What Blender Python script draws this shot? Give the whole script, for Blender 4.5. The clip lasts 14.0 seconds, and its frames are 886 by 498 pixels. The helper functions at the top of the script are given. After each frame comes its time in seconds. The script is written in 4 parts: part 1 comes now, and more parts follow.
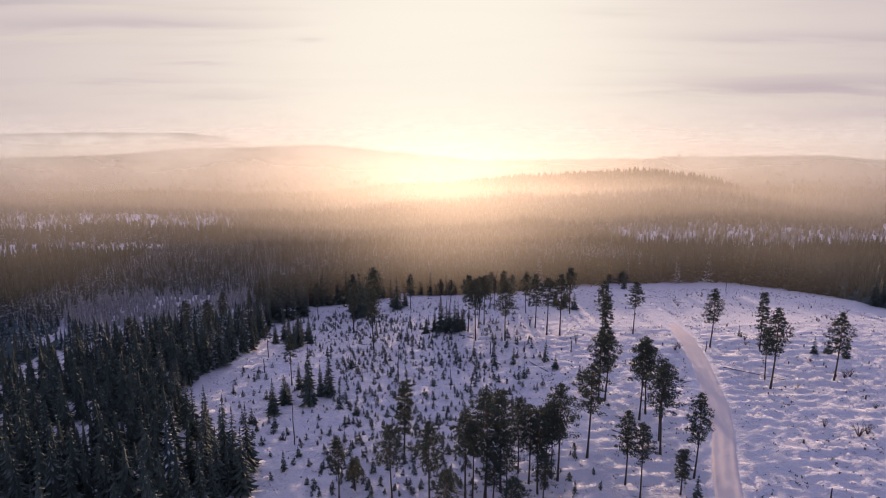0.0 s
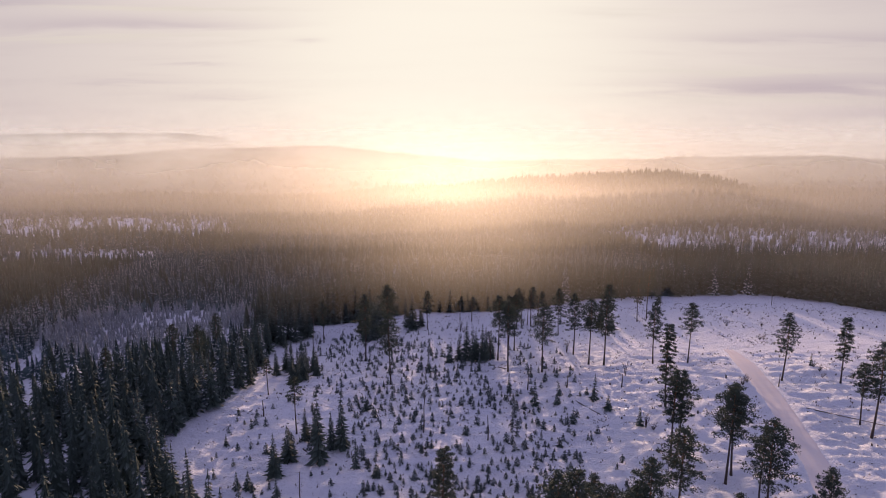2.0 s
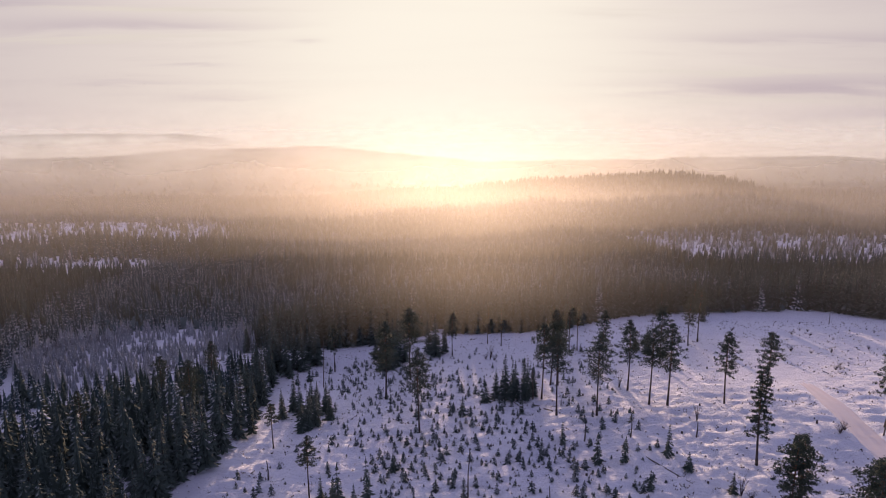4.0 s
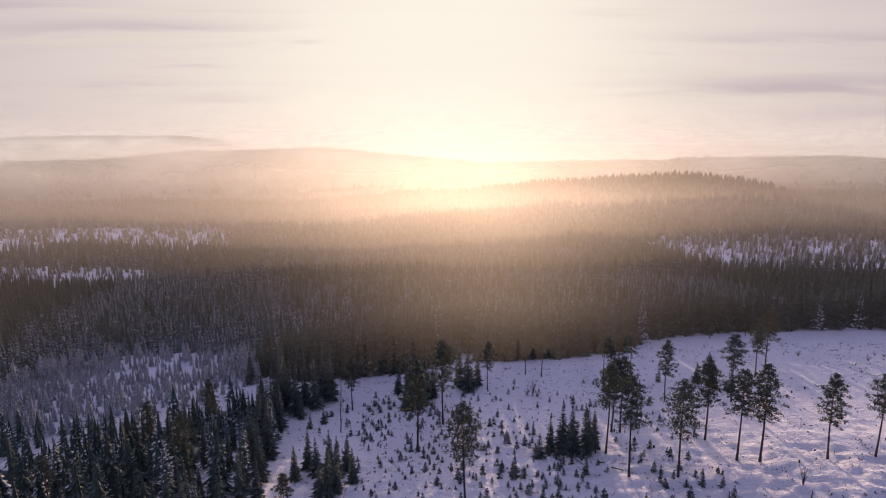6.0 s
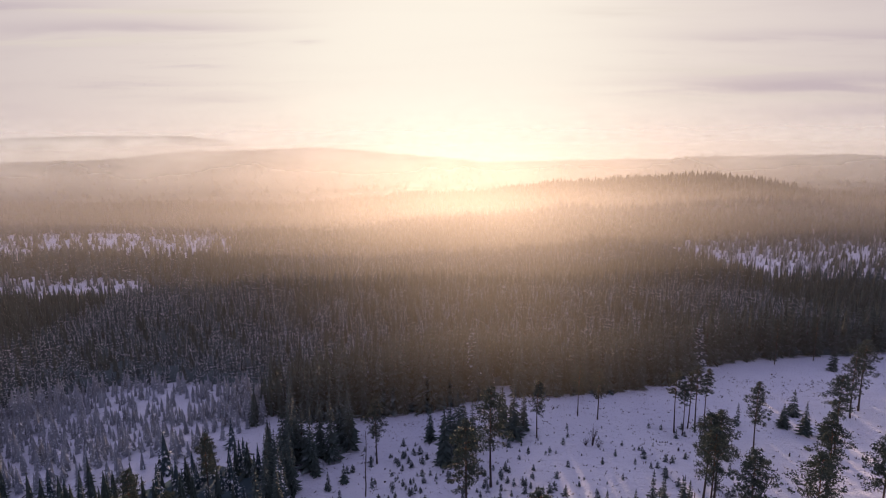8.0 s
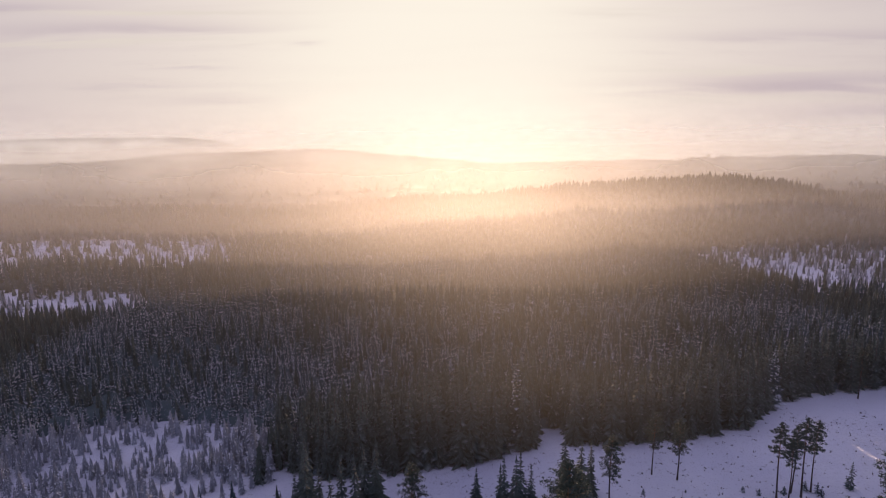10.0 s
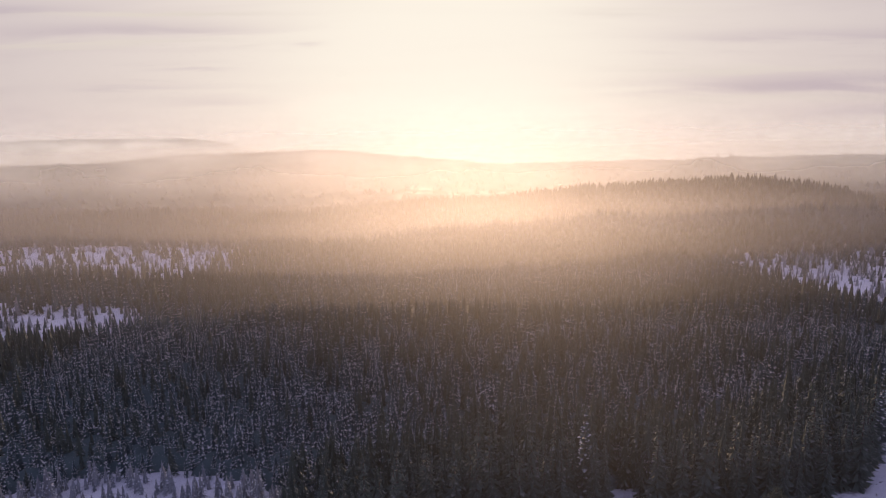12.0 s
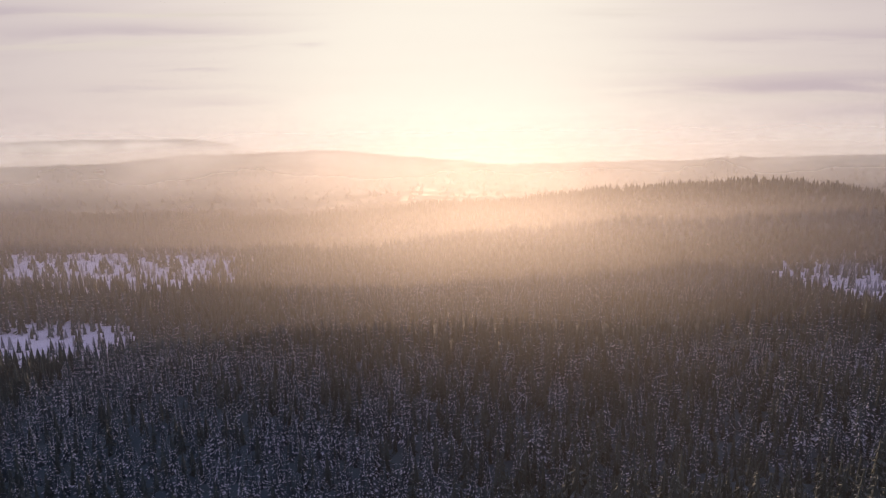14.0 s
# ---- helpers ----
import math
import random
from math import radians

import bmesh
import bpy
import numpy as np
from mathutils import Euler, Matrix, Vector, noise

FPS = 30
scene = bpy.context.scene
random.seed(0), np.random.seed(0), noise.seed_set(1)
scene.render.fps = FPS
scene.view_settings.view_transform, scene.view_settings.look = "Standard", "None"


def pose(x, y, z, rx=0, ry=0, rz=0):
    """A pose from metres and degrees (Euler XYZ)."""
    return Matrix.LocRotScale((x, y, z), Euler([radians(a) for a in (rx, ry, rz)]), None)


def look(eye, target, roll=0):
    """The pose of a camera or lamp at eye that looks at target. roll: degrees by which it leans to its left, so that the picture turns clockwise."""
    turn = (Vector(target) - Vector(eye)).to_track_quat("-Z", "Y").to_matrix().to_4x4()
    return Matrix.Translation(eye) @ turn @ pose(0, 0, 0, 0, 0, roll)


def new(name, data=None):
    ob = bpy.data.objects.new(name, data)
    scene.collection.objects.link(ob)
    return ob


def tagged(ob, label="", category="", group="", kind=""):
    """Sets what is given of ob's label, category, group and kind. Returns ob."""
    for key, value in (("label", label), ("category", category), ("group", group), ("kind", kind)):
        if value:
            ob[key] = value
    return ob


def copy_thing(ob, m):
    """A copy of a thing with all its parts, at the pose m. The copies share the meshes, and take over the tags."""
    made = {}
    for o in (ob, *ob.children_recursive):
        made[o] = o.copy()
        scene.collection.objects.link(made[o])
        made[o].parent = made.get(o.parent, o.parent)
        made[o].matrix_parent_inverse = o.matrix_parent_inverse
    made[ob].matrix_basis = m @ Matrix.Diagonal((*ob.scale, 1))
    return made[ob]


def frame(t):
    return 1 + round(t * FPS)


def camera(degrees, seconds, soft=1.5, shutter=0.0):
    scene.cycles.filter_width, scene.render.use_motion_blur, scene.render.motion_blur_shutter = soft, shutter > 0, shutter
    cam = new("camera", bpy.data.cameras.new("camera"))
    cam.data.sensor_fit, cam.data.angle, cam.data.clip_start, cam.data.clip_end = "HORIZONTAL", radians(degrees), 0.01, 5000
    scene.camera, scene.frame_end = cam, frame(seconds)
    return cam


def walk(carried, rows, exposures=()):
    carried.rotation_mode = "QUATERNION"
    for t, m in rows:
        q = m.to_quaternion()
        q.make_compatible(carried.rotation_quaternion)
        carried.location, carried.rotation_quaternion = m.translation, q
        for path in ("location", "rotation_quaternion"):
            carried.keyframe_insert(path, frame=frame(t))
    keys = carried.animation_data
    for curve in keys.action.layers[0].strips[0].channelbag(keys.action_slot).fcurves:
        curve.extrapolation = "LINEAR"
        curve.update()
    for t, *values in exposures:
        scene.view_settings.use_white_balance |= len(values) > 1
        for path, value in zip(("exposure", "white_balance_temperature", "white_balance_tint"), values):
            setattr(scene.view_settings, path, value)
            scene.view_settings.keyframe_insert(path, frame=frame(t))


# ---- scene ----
cam = camera(72.6, 14.0, 1.1)
METRES, EYE, TILT, LEAN, TURN = 156.0, 52.0, 4.35, -1.6, 0.0
ROWS = [
    (0.0, 0.0, 0.0, 0.0, -0.43, -15.17, 1.6),
    (0.5, -0.0095, 0.0326, -0.0024, -0.49, -15.19, 1.62),
    (1.0, -0.0194, 0.0678, -0.0053, -0.55, -15.18, 1.64),
    (1.5, -0.0286, 0.1011, -0.0082, -0.56, -15.15, 1.64),
    (2.0, -0.0393, 0.1363, -0.0113, -0.55, -15.14, 1.64),
    (2.5, -0.0498, 0.1693, -0.0137, -0.58, -15.14, 1.62),
    (3.0, -0.061, 0.2042, -0.0165, -0.6, -15.12, 1.63),
    (5.5, -0.1159, 0.3679, -0.0266, -0.68, -15.08, 1.82),
    (6.0, -0.1275, 0.402, -0.0288, -0.67, -15.05, 1.88),
    (6.5, -0.1385, 0.4348, -0.0309, -0.66, -15.06, 1.94),
    (7.0, -0.15, 0.4698, -0.0331, -0.62, -15.07, 1.96),
    (7.5, -0.1612, 0.5031, -0.0353, -0.62, -15.05, 2.0),
    (8.0, -0.1726, 0.5381, -0.037, -0.63, -15.09, 2.06),
    (8.5, -0.1836, 0.571, -0.039, -0.64, -15.11, 2.09),
    (11.0, -0.2424, 0.7392, -0.0511, -0.7, -14.95, 2.25),
    (11.5, -0.253, 0.7716, -0.0528, -0.65, -14.99, 2.32),
    (12.0, -0.2658, 0.8082, -0.0555, -0.54, -14.96, 2.32),
    (12.5, -0.2774, 0.8409, -0.0575, -0.5, -14.92, 2.33),
    (13.0, -0.2898, 0.8779, -0.0597, -0.46, -14.94, 2.33),
    (13.5, -0.3013, 0.9108, -0.0611, -0.42, -14.98, 2.3),
    (14.0, -0.3139, 0.9471, -0.0633, -0.41, -14.92, 2.37),
]
walk(cam, [(t, pose(0, 0, EYE, TILT, LEAN, TURN) @ pose(METRES * x, METRES * y, METRES * z, 90 + pitch, roll, yaw)) for t, x, y, z, yaw, pitch, roll in ROWS])

# ---- light and sky ----
SUN_EL, SUN_AZ = 4.8, 0.8          # degrees above the horizon, degrees to the right of straight ahead
sun_way = Vector((math.sin(radians(SUN_AZ)) * math.cos(radians(SUN_EL)), math.cos(radians(SUN_AZ)) * math.cos(radians(SUN_EL)), math.sin(radians(SUN_EL))))
sun = new("sun", bpy.data.lights.new("sun", "SUN"))
sun.data.energy, sun.data.angle, sun.data.color = 10.5, radians(1.2), (1.0, 0.66, 0.46)
sun.matrix_world = look(sun_way * 100, (0, 0, 0))


def nodes_of(tree):
    """Short hands for building a node tree: N makes a node, L links two sockets."""
    def N(kind, **values):
        n = tree.nodes.new(kind)
        for key, value in values.items():
            if key in n.inputs:
                n.inputs[key].default_value = value
        return n
    return N, tree.links.new


def op(N, L, what, a, b=None, clamp=False):
    n = N("ShaderNodeMath")
    n.operation, n.use_clamp = what, clamp
    for i, v in enumerate((a, b)):
        if v is None:
            continue
        if isinstance(v, (int, float)):
            n.inputs[i].default_value = v
        else:
            L(v, n.inputs[i])
    return n.outputs[0]


def smooth(N, L, v, lo, hi, out_lo=0.0, out_hi=1.0):
    n = N("ShaderNodeMapRange")
    n.interpolation_type = "SMOOTHSTEP"
    L(v, n.inputs["Value"])
    for key, x in (("From Min", lo), ("From Max", hi), ("To Min", out_lo), ("To Max", out_hi)):
        n.inputs[key].default_value = x
    return n.outputs["Result"]


def mix_colour(N, L, fac, a, b, how="MIX"):
    n = N("ShaderNodeMix")
    n.data_type, n.blend_type = "RGBA", how
    for i, v in ((0, fac), (6, a), (7, b)):
        if isinstance(v, (int, float)):
            n.inputs[i].default_value = v
        elif isinstance(v, tuple):
            n.inputs[i].default_value = (*v, 1.0)
        else:
            L(v, n.inputs[i])
    return n.outputs[2]


world = bpy.data.worlds.new("winter_sky")
scene.world = world
world.use_nodes = True
world.node_tree.nodes.clear()
N, L = nodes_of(world.node_tree)
sky = N("ShaderNodeTexSky")
sky.sky_type, sky.sun_disc = "NISHITA", False
sky.sun_elevation, sky.sun_rotation = radians(SUN_EL), radians(SUN_AZ)
sky.altitude, sky.air_density, sky.dust_density, sky.ozone_density = 200.0, 1.2, 2.5, 3.0
coords = N("ShaderNodeTexCoord")
way = coords.outputs["Generated"]
split = N("ShaderNodeSeparateXYZ")
L(way, split.inputs[0])
# angle to the sun, for the bright hazy aureole
dot = N("ShaderNodeVectorMath")
dot.operation = "DOT_PRODUCT"
L(way, dot.inputs[0])
dot.inputs[1].default_value = sun_way
angle = op(N, L, "ARCCOSINE", op(N, L, "MINIMUM", dot.outputs["Value"], 1.0))
wide_glow = op(N, L, "EXPONENT", op(N, L, "MULTIPLY", op(N, L, "POWER", op(N, L, "DIVIDE", angle, radians(50)), 2.0), -1.0))
# thin cloud streaks, stretched along the horizon
height = op(N, L, "MAXIMUM", split.outputs[2], 0.02)
flat = N("ShaderNodeCombineXYZ")
L(op(N, L, "DIVIDE", split.outputs[0], op(N, L, "ADD", height, 0.08)), flat.inputs[0])
L(op(N, L, "DIVIDE", split.outputs[1], op(N, L, "ADD", height, 0.08)), flat.inputs[1])
stretch = N("ShaderNodeMapping")
stretch.inputs["Scale"].default_value = (0.55, 1.5, 1.0)
stretch.inputs["Location"].default_value = (3.1, 0.4, 0.0)
L(flat.outputs[0], stretch.inputs[0])
streak = N("ShaderNodeTexNoise", Scale=1.3, Detail=6.0, Roughness=0.55, Distortion=0.5)
L(stretch.outputs[0], streak.inputs["Vector"])
cloud = smooth(N, L, streak.outputs["Fac"], 0.42, 0.68)
base_sky = N("ShaderNodeVectorMath")
base_sky.operation = "SCALE"
L(sky.outputs[0], base_sky.inputs[0])
base_sky.inputs["Scale"].default_value = 0.055
# the sky overhead and away from the sun is a deeper, clearer blue
away = smooth(N, L, op(N, L, "SUBTRACT", op(N, L, "MULTIPLY", split.outputs[2], 1.3), op(N, L, "MULTIPLY", split.outputs[1], 0.5)), -0.28, 0.45)
hazy = mix_colour(N, L, 0.7, base_sky.outputs[0], mix_colour(N, L, away, (0.31, 0.265, 0.40), (0.42, 0.41, 0.80)))
wide_glow = op(N, L, "MULTIPLY", wide_glow, smooth(N, L, split.outputs[2], 0.20, 0.55, 1.0, 0.12))
veil = mix_colour(N, L, 1.0, hazy, mix_colour(N, L, wide_glow, (0.0, 0.0, 0.0), (0.90, 0.76, 0.68)), "ADD")
# single streaks: across, height (both as slopes seen straight ahead), half length, half thickness, weight
ahead = op(N, L, "MAXIMUM", split.outputs[1], 0.05)
across = op(N, L, "DIVIDE", split.outputs[0], ahead)
rise = op(N, L, "ADD", op(N, L, "DIVIDE", split.outputs[2], ahead), op(N, L, "MULTIPLY", op(N, L, "SUBTRACT", streak.outputs["Fac"], 0.5), 0.045))
# a tall pillar of glitter stands in the ice haze round the sun
slim = op(N, L, "POWER", op(N, L, "DIVIDE", op(N, L, "SUBTRACT", across, 0.012), 0.24), 2.0)
tall = op(N, L, "POWER", op(N, L, "DIVIDE", op(N, L, "SUBTRACT", rise, 0.12), 0.46), 2.0)
pillar = op(N, L, "MULTIPLY", op(N, L, "EXPONENT", op(N, L, "MULTIPLY", op(N, L, "ADD", slim, tall), -1.0)), smooth(N, L, split.outputs[1], 0.2, 0.6))
bright = mix_colour(N, L, 1.0, veil, mix_colour(N, L, pillar, (0.0, 0.0, 0.0), (1.05, 0.98, 0.84)), "ADD")


def streaks(places):
    total = None
    for u, v, half, thin, weight in places:
        far = op(N, L, "POWER", op(N, L, "DIVIDE", op(N, L, "SUBTRACT", across, u), half), 2.0)
        off = op(N, L, "POWER", op(N, L, "DIVIDE", op(N, L, "SUBTRACT", rise, v), thin), 2.0)
        one = op(N, L, "MULTIPLY", op(N, L, "EXPONENT", op(N, L, "MULTIPLY", op(N, L, "ADD", far, off), -1.0)), weight)
        total = one if total is None else op(N, L, "ADD", total, one)
    return op(N, L, "MINIMUM", op(N, L, "MULTIPLY", total, smooth(N, L, streak.outputs["Fac"], 0.25, 0.6, 0.6, 1.1)), 0.9)


dim = streaks([(0.58, 0.078, 0.24, 0.016, 0.50), (0.62, 0.15, 0.30, 0.010, 0.30), (0.72, 0.030, 0.16, 0.012, 0.32), (-0.48, 0.172, 0.22, 0.012, 0.40), (-0.205, 0.146, 0.028, 0.005, 0.40),
               (-0.39, 0.108, 0.055, 0.0035, 0.35), (-0.50, 0.085, 0.09, 0.004, 0.22), (-0.72, 0.203, 0.16, 0.010, 0.42), (-0.35, 0.062, 0.10, 0.005, 0.20)])
lit = streaks([(-0.44, 0.196, 0.18, 0.0045, 0.7), (-0.52, 0.151, 0.20, 0.004, 0.6), (0.46, 0.098, 0.20, 0.006, 0.45), (0.52, 0.055, 0.18, 0.006, 0.35), (0.30, 0.19, 0.12, 0.006, 0.4)])
clouded = mix_colour(N, L, op(N, L, "MULTIPLY", cloud, 0.12), bright, (0.46, 0.37, 0.42))
clouded = mix_colour(N, L, dim, clouded, (0.41, 0.33, 0.45))
clouded = mix_colour(N, L, lit, clouded, (0.95, 0.84, 0.76))
# the brightest haze saturates softly to a warm cream
tones = N("ShaderNodeSeparateColor")
L(clouded, tones.inputs[0])
gathered = N("ShaderNodeCombineColor")
for i, most in enumerate((1.0, 0.92, 0.80)):
    L(op(N, L, "MULTIPLY", op(N, L, "SUBTRACT", 1.0, op(N, L, "EXPONENT", op(N, L, "MULTIPLY", op(N, L, "POWER", tones.outputs[i], 1.25), -1.5 / most))), most), gathered.inputs[i])
clouded = gathered.outputs[0]
back = N("ShaderNodeBackground", Strength=1.0)
L(clouded, back.inputs["Color"])
L(back.outputs[0], N("ShaderNodeOutputWorld").inputs["Surface"])

# ---- materials ----


def material(name):
    m = bpy.data.materials.new(name)
    m.use_nodes = True
    m.node_tree.nodes.clear()
    N, L = nodes_of(m.node_tree)
    out = N("ShaderNodeOutputMaterial")
    return m, N, L, out


def place(N):
    return N("ShaderNodeTexCoord").outputs["Object"]


def noise_of(N, L, where, scale, detail=4.0, rough=0.55, stretch=None):
    if stretch:
        m = N("ShaderNodeMapping")
        m.inputs["Scale"].default_value = stretch
        L(where, m.inputs[0])
        where = m.outputs[0]
    n = N("ShaderNodeTexNoise", Scale=scale, Detail=detail, Roughness=rough)
    L(where, n.inputs["Vector"])
    return n.outputs["Fac"]


def snow_material(name, packed=False):
    m, N, L, out = material(name)
    where = place(N)
    wide = noise_of(N, L, where, 0.06, 3.0)
    drift = noise_of(N, L, where, 0.7, 6.0, 0.62, (0.5, 1.0, 1.0))
    grain = noise_of(N, L, where, 2.6, 5.0, 0.7, (0.6, 1.0, 1.0))
    colour = mix_colour(N, L, smooth(N, L, wide, 0.35, 0.7), (0.79, 0.81, 0.88), (0.72, 0.74, 0.83))
    if packed:
        colour = mix_colour(N, L, 0.6, colour, (0.66, 0.57, 0.52))
    if not packed:
        # dead grass and twigs that poke through the thin snow
        litter = op(N, L, "MULTIPLY", smooth(N, L, noise_of(N, L, where, 1.3, 6.0, 0.75), 0.58, 0.68), smooth(N, L, drift, 0.40, 0.55))
        colour = mix_colour(N, L, op(N, L, "MULTIPLY", litter, 0.6), colour, (0.20, 0.16, 0.14))
    else:
        colour = mix_colour(N, L, smooth(N, L, noise_of(N, L, where, 0.8, 5.0), 0.45, 0.75, 0.0, 0.4), colour, (0.68, 0.59, 0.54))
    bump = N("ShaderNodeBump", Strength=1.0 if not packed else 0.3, Distance=0.6 if not packed else 0.2)
    L(op(N, L, "ADD", op(N, L, "MULTIPLY", drift, 1.0), op(N, L, "MULTIPLY", grain, 0.6)), bump.inputs["Height"])
    b = N("ShaderNodeBsdfPrincipled", Roughness=0.95)
    b.inputs["Specular IOR Level"].default_value = 0.05
    L(colour, b.inputs["Base Color"])
    L(bump.outputs[0], b.inputs["Normal"])
    L(b.outputs[0], out.inputs[0])
    return m


def foliage_material(name, dark, light, snow, cover=0.5):
    """Needles; snow lies on the upward faces of some of the twigs."""
    m, N, L, out = material(name)
    where = place(N)
    geo = N("ShaderNodeNewGeometry")
    rnd = geo.outputs["Random Per Island"]
    own = N("ShaderNodeObjectInfo").outputs["Random"]
    tone = op(N, L, "FRACT", op(N, L, "ADD", rnd, own))
    colour = mix_colour(N, L, tone, dark, light)
    up = N("ShaderNodeSeparateXYZ")
    L(geo.outputs["Normal"], up.inputs[0])
    top = smooth(N, L, op(N, L, "ABSOLUTE", up.outputs[2]), 0.05, 0.6)
    tip = N("ShaderNodeAttribute")
    tip.attribute_name = "tip"
    dust = smooth(N, L, op(N, L, "ADD", noise_of(N, L, where, 0.3, 3.0, 0.6), op(N, L, "MULTIPLY", op(N, L, "SUBTRACT", tone, 0.5), 0.4)), 0.60 - snow, 0.76 - snow)
    white = op(N, L, "MULTIPLY", op(N, L, "MULTIPLY", op(N, L, "MULTIPLY", top, dust), cover), smooth(N, L, tip.outputs["Fac"], 0.55, 0.95))
    colour = mix_colour(N, L, white, colour, (0.68, 0.72, 0.78))
    b = N("ShaderNodeBsdfPrincipled", Roughness=0.8)
    b.inputs["Specular IOR Level"].default_value = 0.15
    L(colour, b.inputs["Base Color"])
    # thin needles let some of the light from behind through
    thin = N("ShaderNodeBsdfTranslucent")
    L(mix_colour(N, L, 1.0, colour, (1.0, 1.1, 0.9), "MULTIPLY"), thin.inputs["Color"])
    leaf = N("ShaderNodeMixShader")
    leaf.inputs[0].default_value = 0.1
    L(b.outputs[0], leaf.inputs[1])
    L(thin.outputs[0], leaf.inputs[2])
    L(leaf.outputs[0], out.inputs[0])
    return m


def bark_material(name, low, high, split_z):
    m, N, L, out = material(name)
    where = place(N)
    xyz = N("ShaderNodeSeparateXYZ")
    L(where, xyz.inputs[0])
    flakes = noise_of(N, L, where, 3.0, 5.0, 0.65, (3.0, 3.0, 0.8))
    colour = mix_colour(N, L, smooth(N, L, xyz.outputs[2], split_z - 2.5, split_z + 2.5), low, high)
    colour = mix_colour(N, L, smooth(N, L, flakes, 0.4, 0.7), colour, (0.05, 0.04, 0.035))
    bump = N("ShaderNodeBump", Strength=0.6, Distance=0.03)
    L(flakes, bump.inputs["Height"])
    b = N("ShaderNodeBsdfPrincipled", Roughness=0.9)
    L(colour, b.inputs["Base Color"])
    L(bump.outputs[0], b.inputs["Normal"])
    L(b.outputs[0], out.inputs[0])
    return m


def haze_material(name, density, floor, full, fade, top, bright, gold, share, veil, spread):
    """An upright see-through sheet that imitates haze and sun glare: thin above, thickest over the treetops, in slow
    wisps. It passes the sun's light on, most of it nearly straight ahead.
    """
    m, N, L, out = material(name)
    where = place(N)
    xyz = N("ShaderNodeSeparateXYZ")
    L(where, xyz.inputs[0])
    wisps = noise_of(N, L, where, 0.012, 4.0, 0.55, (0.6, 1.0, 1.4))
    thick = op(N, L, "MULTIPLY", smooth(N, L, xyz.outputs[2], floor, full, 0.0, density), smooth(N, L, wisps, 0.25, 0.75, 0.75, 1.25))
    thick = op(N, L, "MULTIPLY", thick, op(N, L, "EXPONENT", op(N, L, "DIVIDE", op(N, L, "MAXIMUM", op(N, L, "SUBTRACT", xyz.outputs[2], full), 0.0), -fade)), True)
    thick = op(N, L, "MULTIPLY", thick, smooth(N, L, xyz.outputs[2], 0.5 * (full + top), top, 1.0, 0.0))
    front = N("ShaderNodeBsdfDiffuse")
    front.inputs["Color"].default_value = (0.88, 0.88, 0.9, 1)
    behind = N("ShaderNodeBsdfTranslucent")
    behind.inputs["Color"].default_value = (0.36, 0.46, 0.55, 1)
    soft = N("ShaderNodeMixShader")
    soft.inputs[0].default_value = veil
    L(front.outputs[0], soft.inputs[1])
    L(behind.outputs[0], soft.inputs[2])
    # brightness and gold tint of the imitated glow are set sheet by sheet
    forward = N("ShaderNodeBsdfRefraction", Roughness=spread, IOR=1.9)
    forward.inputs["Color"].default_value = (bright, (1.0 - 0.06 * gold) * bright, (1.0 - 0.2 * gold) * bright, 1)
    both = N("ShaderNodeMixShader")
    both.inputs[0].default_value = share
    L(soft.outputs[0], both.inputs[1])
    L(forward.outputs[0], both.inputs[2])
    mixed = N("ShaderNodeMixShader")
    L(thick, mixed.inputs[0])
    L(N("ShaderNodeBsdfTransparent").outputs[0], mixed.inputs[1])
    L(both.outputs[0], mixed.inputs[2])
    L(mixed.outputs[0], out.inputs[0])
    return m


SNOW = snow_material("wind_blown_snow")
TRACK = snow_material("packed_snow", True)
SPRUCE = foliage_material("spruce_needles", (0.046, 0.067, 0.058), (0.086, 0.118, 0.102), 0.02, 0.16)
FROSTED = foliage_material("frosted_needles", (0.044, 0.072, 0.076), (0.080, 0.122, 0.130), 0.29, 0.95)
PINE = foliage_material("pine_needles", (0.042, 0.058, 0.048), (0.082, 0.106, 0.082), 0.02, 0.12)
RIMED = foliage_material("rimed_needles", (0.20, 0.22, 0.25), (0.34, 0.37, 0.41), 0.32, 0.8)
SAPLING = foliage_material("sapling_needles", (0.055, 0.072, 0.070), (0.105, 0.130, 0.125), 0.06, 0.5)
PINE_BARK = bark_material("pine_bark", (0.07, 0.055, 0.045), (0.22, 0.11, 0.055), 8.0)
SPRUCE_BARK = bark_material("spruce_bark", (0.07, 0.06, 0.05), (0.08, 0.065, 0.055), 6.0)
DEAD_WOOD = bark_material("weathered_dead_wood", (0.10, 0.085, 0.075), (0.14, 0.12, 0.11), 3.0)
TWIG = bark_material("bare_twigs", (0.07, 0.05, 0.045), (0.09, 0.065, 0.06), 2.0)

# ---- shape of the land ----


def ramp(a, b, v):
    t = np.clip((np.asarray(v, float) - a) / (b - a), 0, 1)
    return t * t * (3 - 2 * t)


def bell(v, middle, width):
    return np.exp(-((np.asarray(v, float) - middle) / width) ** 2)


def lattice(x, y, seed):
    """Smooth value noise in -1..1."""
    x, y = np.asarray(x, float), np.asarray(y, float)
    i, j = np.floor(x), np.floor(y)
    u, v = x - i, y - j
    u, v = u * u * (3 - 2 * u), v * v * (3 - 2 * v)

    def h(a, b):
        s = np.sin(a * 127.1 + b * 311.7 + seed * 74.7) * 43758.5453
        return (s - np.floor(s)) * 2 - 1
    return (h(i, j) * (1 - u) + h(i + 1, j) * u) * (1 - v) + (h(i, j + 1) * (1 - u) + h(i + 1, j + 1) * u) * v


